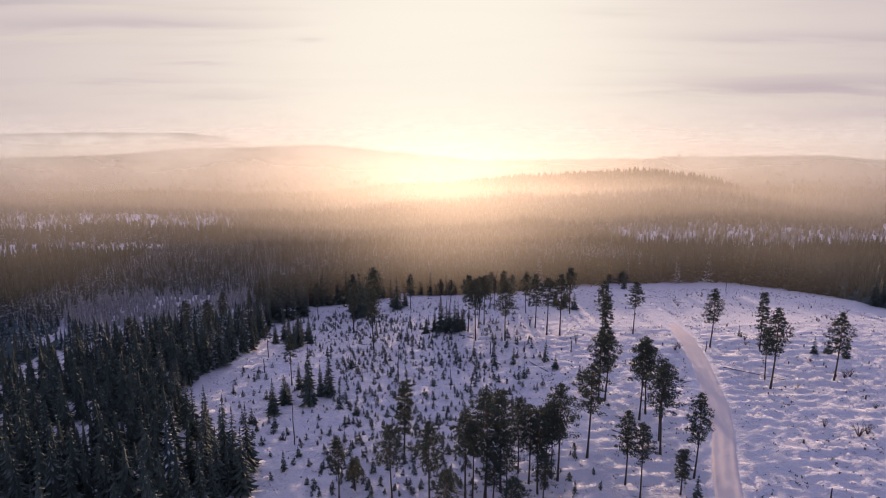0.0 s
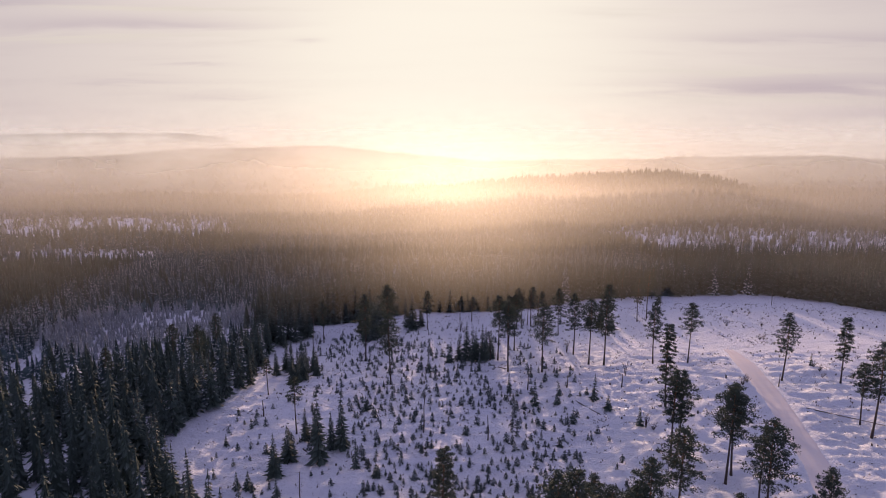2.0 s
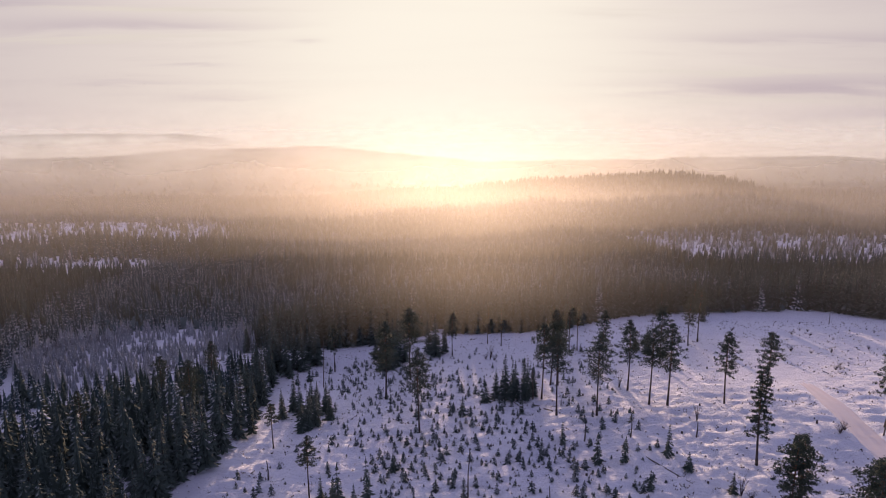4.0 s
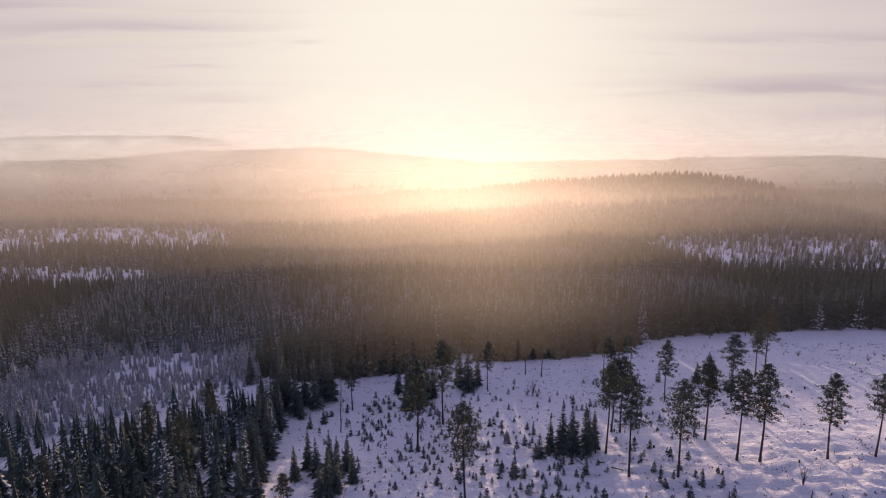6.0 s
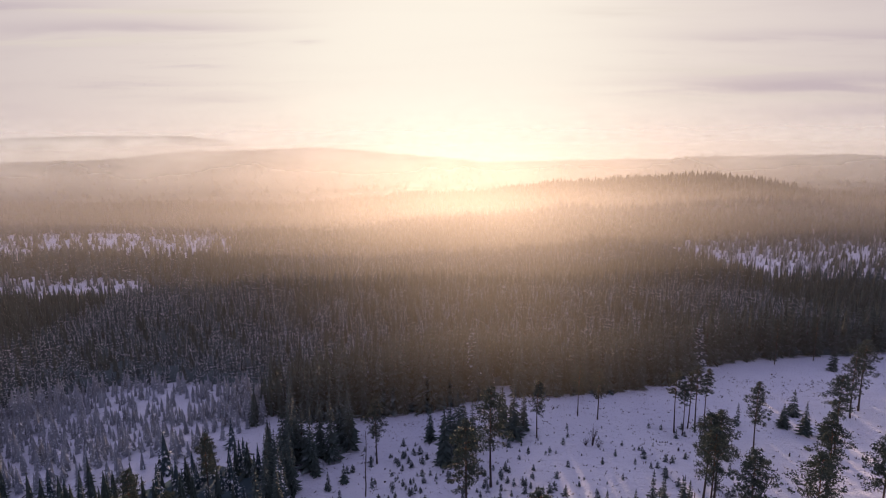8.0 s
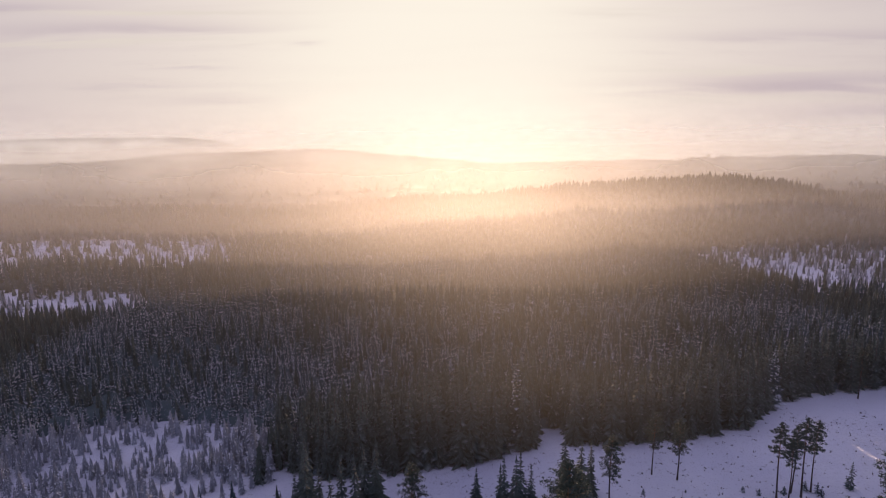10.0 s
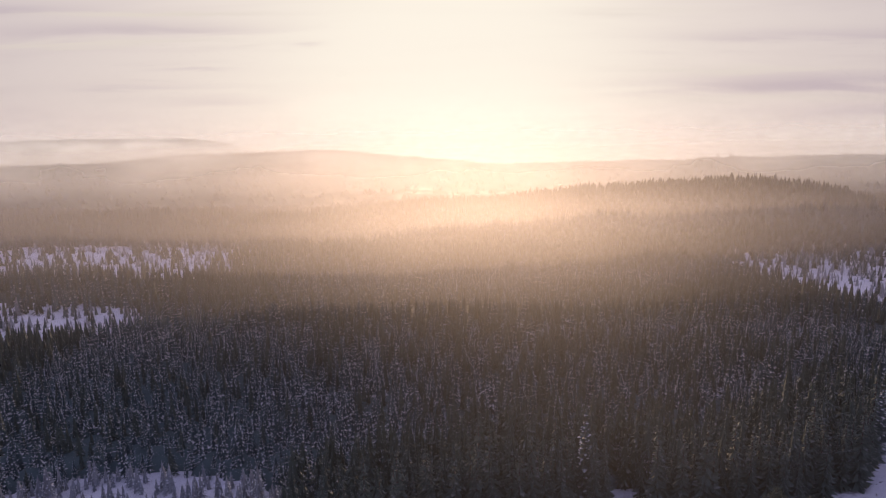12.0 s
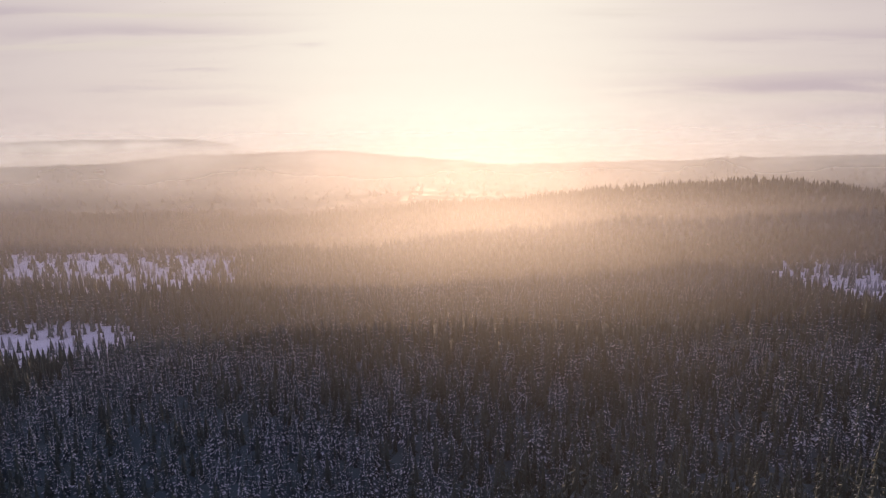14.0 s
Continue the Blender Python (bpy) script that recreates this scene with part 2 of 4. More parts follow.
def land(x, y):
    """Height of the ground: a knoll that was felled, a wooded valley with fields behind it, a hill, far ridges."""
    x, y = np.asarray(x, float), np.asarray(y, float)
    side = ramp(-112, -52, x)
    fall = 3 * ramp(145, 195, y) + 5 * ramp(190, 240, y) + 3 * ramp(240, 300, y) + 3.5 * ramp(130, 172, y) * ramp(5, 45, -x) * (1 - ramp(240, 300, y))
    z = -11 * (1 - side) - side * np.minimum(fall, 11) - (4 + 5 * ramp(-190, -110, x)) * ramp(310, 430, y) - 10 * ramp(560, 720, y) * (1 - ramp(-190, -100, x)) - 25 * ramp(680, 1000, y)
    # the hill behind the valley, with a lower shoulder
    z = z + 8 * bell(y, 590, 95) * ramp(-170, -40, x) * (1 - ramp(260, 380, x)) + 17 * np.where(x < 215, bell(x, 215, 150), bell(x, 215, 75)) * bell(y, 620, 115)
    z = z + 4.0 * bell(x, 62, 32) * bell(y, 610, 80)
    z = z + 3.0 * lattice(x / 140, y / 140, 3) * ramp(230, 400, y)
    z = z + 8.0 * lattice(x / 330, y / 260, 5) * ramp(700, 1200, y)
    # far ridges, and the broad valley that opens towards the sun
    z = z + 52 * bell(y, 2000, 330) * (1 - ramp(-450, 300, x)) * (0.05 + 0.95 * ramp(-1350, -780, x)) * (0.9 + 0.1 * lattice(x / 350, 0 * x, 8))
    z = z + 31 * bell(y, 1500, 170) * ramp(330, 640, x) * (1 - 0.7 * ramp(700, 1300, x)) * (0.92 + 0.12 * lattice(x / 220, 0 * x, 9))
    z = z + 98 * bell(y, 4200, 450) * (1 - ramp(-1750, -1150, x))
    z = z - 150 * ramp(1900, 3300, y) * ramp(-1500, -700, x)
    return z


def relief(x, y):
    """Small mounds, ploughed strips and drifts of the felled ground."""
    hummock = 1 - 2 * np.abs(lattice(x / 3.1 + y * 0.12, y / 1.6, 11))
    clod = 1 - 2 * np.abs(lattice(x / 1.6 + y * 0.2, y / 0.9, 12))
    z = 0.15 * hummock + 0.24 * clod + 0.22 * lattice(x / 9.0, y / 7.0, 13) + 0.10 * lattice(x / 3.0, y / 2.0, 14)
    return z * ramp(40, 60, y) * (1 - 0.75 * ramp(140, 180, y)) * (1 - ramp(225, 260, y))


ROAD = [(40.0, 66.0), (42.1, 79.3), (45.7, 88.5), (49.8, 97.7), (54.0, 108.9), (57.0, 119.6), (60.3, 132.5), (63.6, 148.2), (65.6, 161.0), (66.0, 172.0)]


def road_middle(y):
    return np.interp(y, [p[1] for p in ROAD], [p[0] for p in ROAD])


def ground_height(x, y):
    x, y = np.asarray(x, float), np.asarray(y, float)
    off = np.abs(x - road_middle(y))
    on_road = (1 - ramp(2.0, 3.6, off)) * ramp(60, 66, y) * (1 - ramp(160, 172, y))
    return land(x, y) + relief(x, y) * (1 - 0.92 * on_road) - 0.10 * on_road


def mesh_of(name, verts, tris, mat, smooth_shaded=False, quads=None, tips=None):
    """A mesh from arrays of corners and triangles (or quads)."""
    faces = np.asarray(tris if quads is None else quads, np.int32)
    verts = np.asarray(verts, np.float32)
    k = faces.shape[1]
    me = bpy.data.meshes.new(name)
    me.vertices.add(len(verts))
    me.vertices.foreach_set("co", verts.ravel())
    me.loops.add(faces.size)
    me.loops.foreach_set("vertex_index", faces.ravel())
    me.polygons.add(len(faces))
    me.polygons.foreach_set("loop_start", np.arange(0, faces.size, k, dtype=np.int32))
    me.polygons.foreach_set("use_smooth", np.full(len(faces), smooth_shaded))
    me.update(calc_edges=True)
    if tips is not None:
        me.attributes.new("tip", "FLOAT", "POINT").data.foreach_set("value", np.asarray(tips, np.float32))
    me.materials.append(mat)
    return me


def grid(name, xs, ys, height_of, mat):
    X, Y = np.meshgrid(xs, ys)
    v = np.stack([X.ravel(), Y.ravel(), height_of(X, Y).ravel()], 1)
    n = len(xs)
    i = (np.arange(len(ys) - 1)[:, None] * n + np.arange(n - 1)[None, :]).ravel()
    return new(name, mesh_of(name, v, None, mat, True, np.stack([i, i + 1, i + n + 1, i + n], 1)))


def steps(*pieces):
    out = []
    for a, b, d in pieces:
        out += list(np.arange(a, b, d))
    return np.array(out + [pieces[-1][1]])


xs = steps((-4600, -1000, 150), (-1000, -300, 25), (-300, -60, 8), (-62, 142, 0.72), (142, 300, 9), (300, 1000, 25), (1000, 4600, 150))
ys = steps((-1500, -100, 200), (-100, 62, 18), (62, 238, 0.72), (238, 420, 9), (420, 1200, 26), (1200, 4800, 120))
ground = tagged(grid("ground", xs, ys, ground_height, SNOW), "uneven snow-covered felled ground and wooded valley", "ground", kind="structure")


# the wheel track of packed snow
def road():
    ys = np.arange(66, 170.1, 0.8)
    across = np.array([-2.3, -1.8, -1.4, -0.95, -0.5, 0.0, 0.5, 0.95, 1.4, 1.8, 2.3])
    dip = np.array([-0.10, 0.06, 0.05, 0.0, 0.06, 0.09, 0.06, 0.0, 0.05, 0.06, -0.10])
    v, q = [], []
    for k, y in enumerate(ys):
        wide = 1.0 - 0.55 * ramp(150, 170, y)
        for a, d in zip(across, dip):
            x = road_middle(y) + a * wide * (1 + 0.06 * float(lattice(y / 4, a, 21)))
            v.append((x, y, float(ground_height(x, y)) + 0.03 + d + 0.015 * float(lattice(x * 2, y / 2, 22)) - 0.25 * float(ramp(160, 170, y))))
    n = len(across)
    for k in range(len(ys) - 1):
        for c in range(n - 1):
            i = k * n + c
            q.append((i, i + 1, i + n + 1, i + n))
    return tagged(new("road", mesh_of("road", v, None, TRACK, True, q)), "narrow snow-packed forest track with wheel ruts", "road", kind="structure")


road()

# ---- trees ----


def rng_of(seed):
    return np.random.default_rng(abs(int(seed)))


def tube(path, radii, sides=6):
    """A tapered limb along a path: corners and triangles."""
    v, t = [], []
    for p, r in zip(path, radii):
        for s in range(sides):
            a = 2 * math.pi * s / sides
            v.append((p[0] + r * math.cos(a), p[1] + r * math.sin(a), p[2]))
    for k in range(len(path) - 1):
        for s in range(sides):
            a, b = k * sides + s, k * sides + (s + 1) % sides
            t += [(a, b, b + sides), (a, b + sides, a + sides)]
    return np.array(v), np.array(t)


def joined(pieces):
    vs, ts, n = [], [], 0
    for v, t in pieces:
        vs.append(v)
        ts.append(np.asarray(t) + n)
        n += len(v)
    return np.concatenate(vs), np.concatenate(ts)


def spruce_crown(seed, h, r, whorls, arms, low=0.08):
    """Whorls of drooping, roof-shaped boughs that get shorter to the tip."""
    g = rng_of(seed)
    v, t = [], []
    for k in range(whorls):
        f = (k + g.uniform(-0.3, 0.3)) / whorls
        f = min(max(f, 0.0), 0.985)
        z = h * (low + (1 - low) * f)
        reach = r * (1 - f) ** 0.85 * g.uniform(0.8, 1.12) + 0.10
        count = max(4, int(round(arms * (1 - 0.45 * f))))
        turn = g.uniform(0, 6.28)
        for a in range(count):
            ang = turn + 6.283 * (a + g.uniform(-0.3, 0.3)) / count
            length = reach * g.uniform(0.65, 1.2)
            droop = length * g.uniform(0.15, 0.5)
            c, s = math.cos(ang), math.sin(ang)
            wide = max(0.11, length * g.uniform(0.17, 0.28))
            m = length * g.uniform(0.45, 0.65)
            i = len(v)
            zm = z - droop * 0.35
            v += [(0, 0, z + 0.06 * length), (c * m, s * m, zm), (c * m - s * wide, s * m + c * wide, zm - wide * 0.7), (c * m + s * wide, s * m - c * wide, zm - wide * 0.7), (c * length, s * length, z - droop)]
            t += [(i, i + 1, i + 2), (i, i + 3, i + 1), (i + 2, i + 1, i + 4), (i + 1, i + 3, i + 4)]
    i = len(v)
    v += [(0.12, 0, h * 0.93), (-0.06, 0.1, h * 0.93), (-0.06, -0.1, h * 0.93), (0, 0, h * 1.02)]
    t += [(i, i + 1, i + 3), (i + 1, i + 2, i + 3), (i + 2, i, i + 3)]
    return np.array(v, float), np.array(t)


def tips_of(crown):
    """How far out on its bough each corner of a spruce crown lies."""
    n = len(crown[0])
    t = np.zeros(n)
    k = (n - 4) // 5 * 5
    t[:k] = np.tile([0.0, 0.5, 0.75, 0.75, 1.3], k // 5)
    t[k:] = 0.4
    return t


def tufts(g, middle, radius, flat, count, size):
    """A clump of needles: small slivers that point every way."""
    d = g.normal(size=(count, 3))
    d /= np.linalg.norm(d, axis=1)[:, None]
    c = np.asarray(middle) + d * (radius * g.uniform(0.25, 1.0, (count, 1))) * np.array([1, 1, flat])
    a = g.normal(size=(count, 3))
    b = g.normal(size=(count, 3))
    a[:, 2] *= 0.6
    b[:, 2] *= 0.6
    a *= (size * g.uniform(0.6, 1.2, (count, 1))) / np.linalg.norm(a, axis=1)[:, None]
    b *= (size * 0.7 * g.uniform(0.6, 1.2, (count, 1))) / np.linalg.norm(b, axis=1)[:, None]
    v = np.stack([c - a * 0.5, c + a * 0.5, c + b], 1).reshape(-1, 3)
    return v, np.arange(len(v)).reshape(-1, 3)


def pine_shape(seed, h, start, wide, clumps, slender=False):
    """A tall bare stem with a ragged crown: stem, limbs and needle clumps."""
    g = rng_of(seed)
    bend = g.uniform(-0.25, 0.25, 2)
    zs = np.linspace(-0.3, h * 0.97, 9)
    path = [(bend[0] * math.sin(z / h * 3.0), bend[1] * math.sin(z / h * 2.4), z) for z in zs]
    radii = [0.17 * (1 - 0.8 * max(z, 0) / h) + (0.06 if z < 0.2 else 0) for z in zs]
    stem = tube(path, radii, 7)
    limbs, needles, snags = [], [], []
    for k in range(clumps):
        f = (k + 0.5) / clumps
        z = h * (start + (1.0 - start) * f ** 0.9)
        if slender:
            reach = wide * (0.55 + 0.6 * (1 - f)) * g.uniform(0.4, 1.0)
        else:
            reach = wide * math.sin(math.pi * (0.2 + 0.77 * f ** 0.85)) ** 0.9 * g.uniform(0.3, 1.12)
        ang = k * 2.4 + g.uniform(-0.5, 0.5)
        tip = np.array([reach * math.cos(ang), reach * math.sin(ang), z + g.uniform(-0.25, 0.35)])
        root = (path[-1][0] * z / h, path[-1][1] * z / h, min(z - 0.3, h * 0.96))
        if k % 2 == 0:
            limbs.append(tube([root, (root[0] + (tip[0] - root[0]) * 0.5, root[1] + (tip[1] - root[1]) * 0.5, (root[2] + tip[2]) / 2 + 0.1), tip], [0.06, 0.04, 0.02], 3))
        size = wide * g.uniform(0.17, 0.32) * (1.15 if slender else 1.0)
        needles.append(tufts(g, tip, size, 0.55, int(40 * g.uniform(0.7, 1.3)), 0.30))
        if reach > wide * 0.35:
            needles.append(tufts(g, tip * np.array([0.55, 0.55, 1]) + np.array([0, 0, 0.12]), size, 0.55, 28, 0.30))
    for k in range(int(g.integers(2, 6))):      # dead snags under the crown
        z, ang = h * g.uniform(start * 0.55, start), g.uniform(0, 6.28)
        snags.append(tube([(0, 0, z), (0.9 * math.cos(ang), 0.9 * math.sin(ang), z - 0.1)], [0.035, 0.012], 3))
    return joined([stem] + snags), joined(limbs), joined(needles)


def part(name, data, parent, label=""):
    ob = new(name, data)
    ob.parent = parent
    return tagged(ob, label)


def stand(ob, x, y, scale=(1, 1, 1), turn=0.0, lean=(0.0, 0.0), sink=0.05):
    ob.matrix_basis = Matrix.LocRotScale((x, y, float(ground_height(x, y)) - sink), Euler((radians(lean[0]), radians(lean[1]), turn)), Vector(scale))
    return ob


def put(kind, x, y, scale=(1, 1, 1), turn=0.0, lean=(0.0, 0.0)):
    """A copy of a finished thing, set on the ground."""
    ob = copy_thing(kind, Matrix())
    return stand(ob, x, y, scale, turn, lean)


# four builds of pine and two slender ones, each 15 m tall
PINES = []
for seed, start, wide, clumps, slender, words in (
        (1, 0.46, 2.9, 84, False, "tall seed pine with a broad dark crown on a bare trunk"),
        (2, 0.52, 2.5, 72, False, "tall seed pine with a rounded high crown and a bare trunk"),
        (3, 0.42, 2.3, 76, False, "slim seed pine with a ragged dark crown standing in snow"),
        (4, 0.58, 1.9, 46, False, "thin bare-stemmed pine with a small sparse crown"),
        (5, 0.28, 1.6, 84, True, "slender columnar pine with branches far down its trunk"),
        (6, 0.34, 1.7, 76, True, "narrow ragged pine with a long uneven crown")):
    stem, limbs, needles = pine_shape(seed, 15.0, start, wide, clumps, slender)
    top = tagged(new("pine_tree"), words, "tree", "seed pines on the felled ground")
    trunk = part("trunk", mesh_of("pine_trunk", *stem, PINE_BARK, True), top, "scaly brown trunk")
    part("branch_frame", mesh_of("pine_branch_frame", *limbs, PINE_BARK), trunk)
    part("crown", mesh_of("pine_crown", *needles, PINE), top, "dark green needle clumps")
    PINES.append(top)

SPRUCES = []
for seed, wide, whorls, mat, words in (
        (11, 2.0, 22, SPRUCE, "dark green spruce with drooping snow-dusted boughs"),
        (12, 1.7, 23, SPRUCE, "narrow dark spruce with specks of snow"),
        (13, 2.1, 20, FROSTED, "frosted spruce with white snow on its boughs"),
        (14, 1.8, 21, FROSTED, "slim frosty spruce with snowy branch tips")):
    crown = spruce_crown(seed, 12.0, wide, whorls, 9)
    top = tagged(new("spruce_tree"), words, "tree", "spruces at the forest edge")
    part("trunk", mesh_of("spruce_trunk", *tube([(0, 0, -0.3), (0, 0, 5), (0, 0, 11.6)], [0.16, 0.11, 0.02], 6), SPRUCE_BARK, True), top)
    part("crown", mesh_of("spruce_crown", *crown, mat, tips=tips_of(crown)), top, "layered drooping boughs")
    SPRUCES.append(top)

# young spruces, 4 m tall
YOUNG = []
for seed, wide in ((21, 0.95), (22, 0.8), (23, 1.1)):
    top = tagged(new("young_spruce"), "small dark young spruce standing alone in the snow", "tree", "young spruces on the felled ground")
    part("trunk", mesh_of("young_trunk", *tube([(0, 0, -0.2), (0, 0, 3.8)], [0.07, 0.01], 5), SPRUCE_BARK), top)
    crown = spruce_crown(seed, 4.0, wide, 11, 8, 0.05)
    part("crown", mesh_of("young_crown", *crown, SPRUCE, tips=tips_of(crown)), top)
    YOUNG.append(top)

g = rng_of(5)
# x, y, height of the seed pines, stand by stand
PINES_BY_TRACK = [(23.9, 90.0, 16.0, 1), (30.8, 109.5, 15.3, 2), (37.3, 129.2, 16.0, 4), (32.5, 111.2, 14.6, 2), (36.8, 103.4, 15.8, 0), (38.6, 105.4, 14.5, 1), (37.7, 95.8, 13.2, 3), (36.3, 91.2, 16.2, 0),
                  (27.8, 82.3, 11.8, 2), (29.0, 79.1, 11.8, 1), (39.1, 84.5, 13.9, 2), (35.3, 80.1, 7.2, 5), (51.1, 152.5, 14.2, 1), (66.5, 141.2, 14.9, 2), (78.1, 139.8, 14.3, 5), (69.9, 121.9, 11.6, 1),
                  (68.3, 116.7, 17.2, 2), (84.4, 121.2, 15.3, 2)]
PINES_IN_CLUMP = [(-5.8, 89.7, 13.8, 5), (-7.0, 79.3, 11.3, 0), (-1.5, 76.9, 13.0, 2), (3.6, 78.9, 13.8, 1), (4.6, 78.5, 12.3, 3), (6.5, 79.3, 16.8, 2), (8.9, 80.9, 16.0, 1), (12.1, 85.4, 12.2, 2),
                  (16.9, 83.8, 12.4, 1), (17.8, 83.2, 15.4, 0), (13.3, 82.4, 12.6, 0), (14.3, 80.5, 13.9, 2), (9.4, 78.1, 11.2, 0), (-14.7, 79.4, 9.8, 2), (-12.6, 81.1, 5.2, 5), (0.8, 73.1, 8.0, 0),
                  (9.7, 73.7, 6.6, 0), (7.3, 76.8, 8.9, 2), (14.4, 76.8, 8.9, 0), (15.6, 81.6, 13.6, 1)]
PINES_FAR = [(16.2, 187.2, 12.3, 3), (20.3, 187.8, 12.8, 3), (22.7, 189.3, 11.7, 3), (-16.3, 141.3, 15.2, 0), (-23.7, 158.4, 16.5, 2), (-38.4, 183.0, 12.3, 2), (-40.6, 135.7, 8.0, 3),
             (16.6, 146.9, 15.5, 0), (9.1, 147.0, 16.1, 1), (7.5, 154.1, 15.4, 1), (10.9, 162.9, 13.8, 1), (12.4, 162.6, 14.1, 1), (26.3, 159.5, 15.3, 2), (28.1, 151.9, 15.4, 1), (31.4, 151.1, 16.6, 2),
             (39.7, 177.6, 14.3, 1), (26.4, 178.5, 13.1, 2), (42.8, 151.8, 14.7, 2), (56.5, 195.9, 14.7, 1), (52.6, 192.6, 13.3, 2), (19.5, 189.1, 10.8, 3), (17.3, 186.1, 10.5, 3), (-19.2, 170.2, 16.5, 0),
             (-9.4, 186.1, 11.6, 2), (0.2, 195.3, 11.0, 2), (3.6, 193.3, 10.5, 2), (-31.1, 119.3, 10.6, 3)]
for x, y, h, kind in PINES_BY_TRACK + PINES_IN_CLUMP + PINES_FAR:
    k = h / 15.0
    put(PINES[kind], x, y, (max(k, 0.72) * g.uniform(0.95, 1.15), max(k, 0.72) * g.uniform(0.95, 1.15), k), g.uniform(0, 6.28), (g.uniform(-1, 1), g.uniform(-1.2, 1.2)))

SPRUCE_GROUPS = [(-15.3, 189.6, 10.9), (-13.6, 186.6, 11.3), (-11.3, 189.9, 9.3), (-29.0, 189.7, 7.0), (39.5, 185.8, 6.4), (37.5, 189.1, 4.9), (-49.9, 181.5, 11.8), (-46.7, 184.5, 13.6), (-49.2, 186.8, 12.4), (-44.3, 189.0, 13.6), (-46.3, 191.5, 11.5), (-26.3, 180.1, 10.3), (-23.7, 181.6, 12.4), (-25.1, 184.4, 11.3), (-21.2, 184.9, 9.2),
                 (-31.3, 105.8, 7.3), (-30.4, 110.7, 6.3), (-25.3, 110.1, 12.4), (-29.1, 117.3, 6.0), (-22.3, 114.5, 10.6), (-24.1, 114.5, 6.9), (-27.3, 117.3, 6.2), (-36.4, 143.4, 7.9), (-35.3, 144.7, 7.3),
                 (-37.3, 142.7, 6.7), (-33.3, 147.9, 6.1), (1.7, 154.1, 8.7), (4.9, 155.6, 8.3), (0.2, 154.4, 9.5), (4.0, 153.9, 9.0), (-26.4, 179.8, 12.5), (-23.0, 184.1, 11.8), (-51.9, 184.5, 11.7), (-44.8, 193.3, 10.2),
                 (-31.0, 83.0, 12.6), (-33.2, 85.6, 13.2), (-34.8, 82.6, 12.0), (-30.0, 86.6, 11.2), (-36.6, 86.8, 12.4), (-28.8, 80.2, 10.5), (-35.0, 89.6, 9.6), (-39.6, 151.1, 6.7), (-36.2, 150.7, 7.3), (-41.4, 153.6, 7.7), (-38.1, 154.6, 7.1), (-42.6, 149.4, 6.2), (-37.1, 147.9, 5.7), (-35.0, 153.1, 6.4), (6.1, 156.9, 7.0), (2.7, 156.9, 7.6), (-1.4, 155.7, 6.4), (-24.6, 180.4, 10.6), (71.2, 225.8, 9.1)]
for x, y, h in SPRUCE_GROUPS:
    k = h / 12.0
    put(SPRUCES[int(g.integers(0, 2))], x, y, (max(k, 0.7) * g.uniform(0.95, 1.25),) * 2 + (k,), g.uniform(0, 6.28), (g.uniform(-1, 1), g.uniform(-1, 1)))
SMALL_SPRUCES = [(-19.2, 108.1, 5.0), (-29.6, 100.3, 2.7), (-36.2, 102.9, 2.9), (-34.5, 102.9, 3.1), (-24.5, 86.5, 3.4), (-42.1, 115.5, 2.1), (-15.8, 105.7, 2.3), (-7.3, 105.7, 2.6), (-0.2, 154.2, 4.1), (-3.6, 153.2, 4.4),
                 (2.8, 148.1, 2.7), (12.3, 130.2, 5.3), (16.8, 130.2, 4.3), (18.1, 122.5, 3.5), (24.4, 132.2, 5.4), (25.8, 127.5, 3.1), (8.1, 136.8, 3.9), (29.8, 121.5, 3.5), (-45.5, 174.2, 3.4), (-43.3, 176.7, 3.5),
                 (-3.2, 162.2, 2.6), (29.3, 190.0, 4.7), (-8.4, 147.4, 4.0), (-48.5, 179.2, 5.4), (-56.8, 180.8, 5.5), (42.4, 194.2, 5.5), (42.5, 183.9, 5.6), (89.5, 136.7, 4.3), (92.9, 136.7, 4.3), (95.5, 134.1, 4.2), (36.8, 78.0, 4.2)]
for x, y, h in SMALL_SPRUCES:
    k = h / 4.0
    put(YOUNG[int(g.integers(0, 3))], x, y, (k ** 0.7 * g.uniform(0.9, 1.2),) * 2 + (k,), g.uniform(0, 6.28))

# ---- forest ----


def clearing(x, y):
    """How deep a place lies inside the felled ground, in metres (below 0: in the wood)."""
    left = np.interp(y, [60, 84, 88, 100, 110, 117, 128, 140, 152, 166, 180, 192, 205], [-26, -30, -34, -43, -51, -53, -48, -45, -46, -49, -52, -54, -56])
    far = np.interp(x, [-66, -50, -38, -20, -3, 14, 26, 35, 46, 62, 93, 118, 132, 140, 150, 250], [201, 202, 203, 206, 206, 209, 215, 224, 233, 236, 239, 240, 226, 185, 150, 60])
    return np.minimum(x - left, far - y)


def young_growth(x, y):
    """Where the wood on the slope is young and low."""
    field = (1 - ramp(-160, -135, x)) * (ramp(306, 314, y) * (1 - ramp(340, 352, y)) + ramp(408, 420, y) * (1 - ramp(494, 506, y)))
    meadow = ramp(100, 122, x) * ramp(324, 332, y) * (1 - ramp(455, 470, y))
    return np.clip(bell(x, -97, 32) * bell(y, 206, 24) * 1.3 + 0.6 * field + 0.6 * meadow, 0, 1)


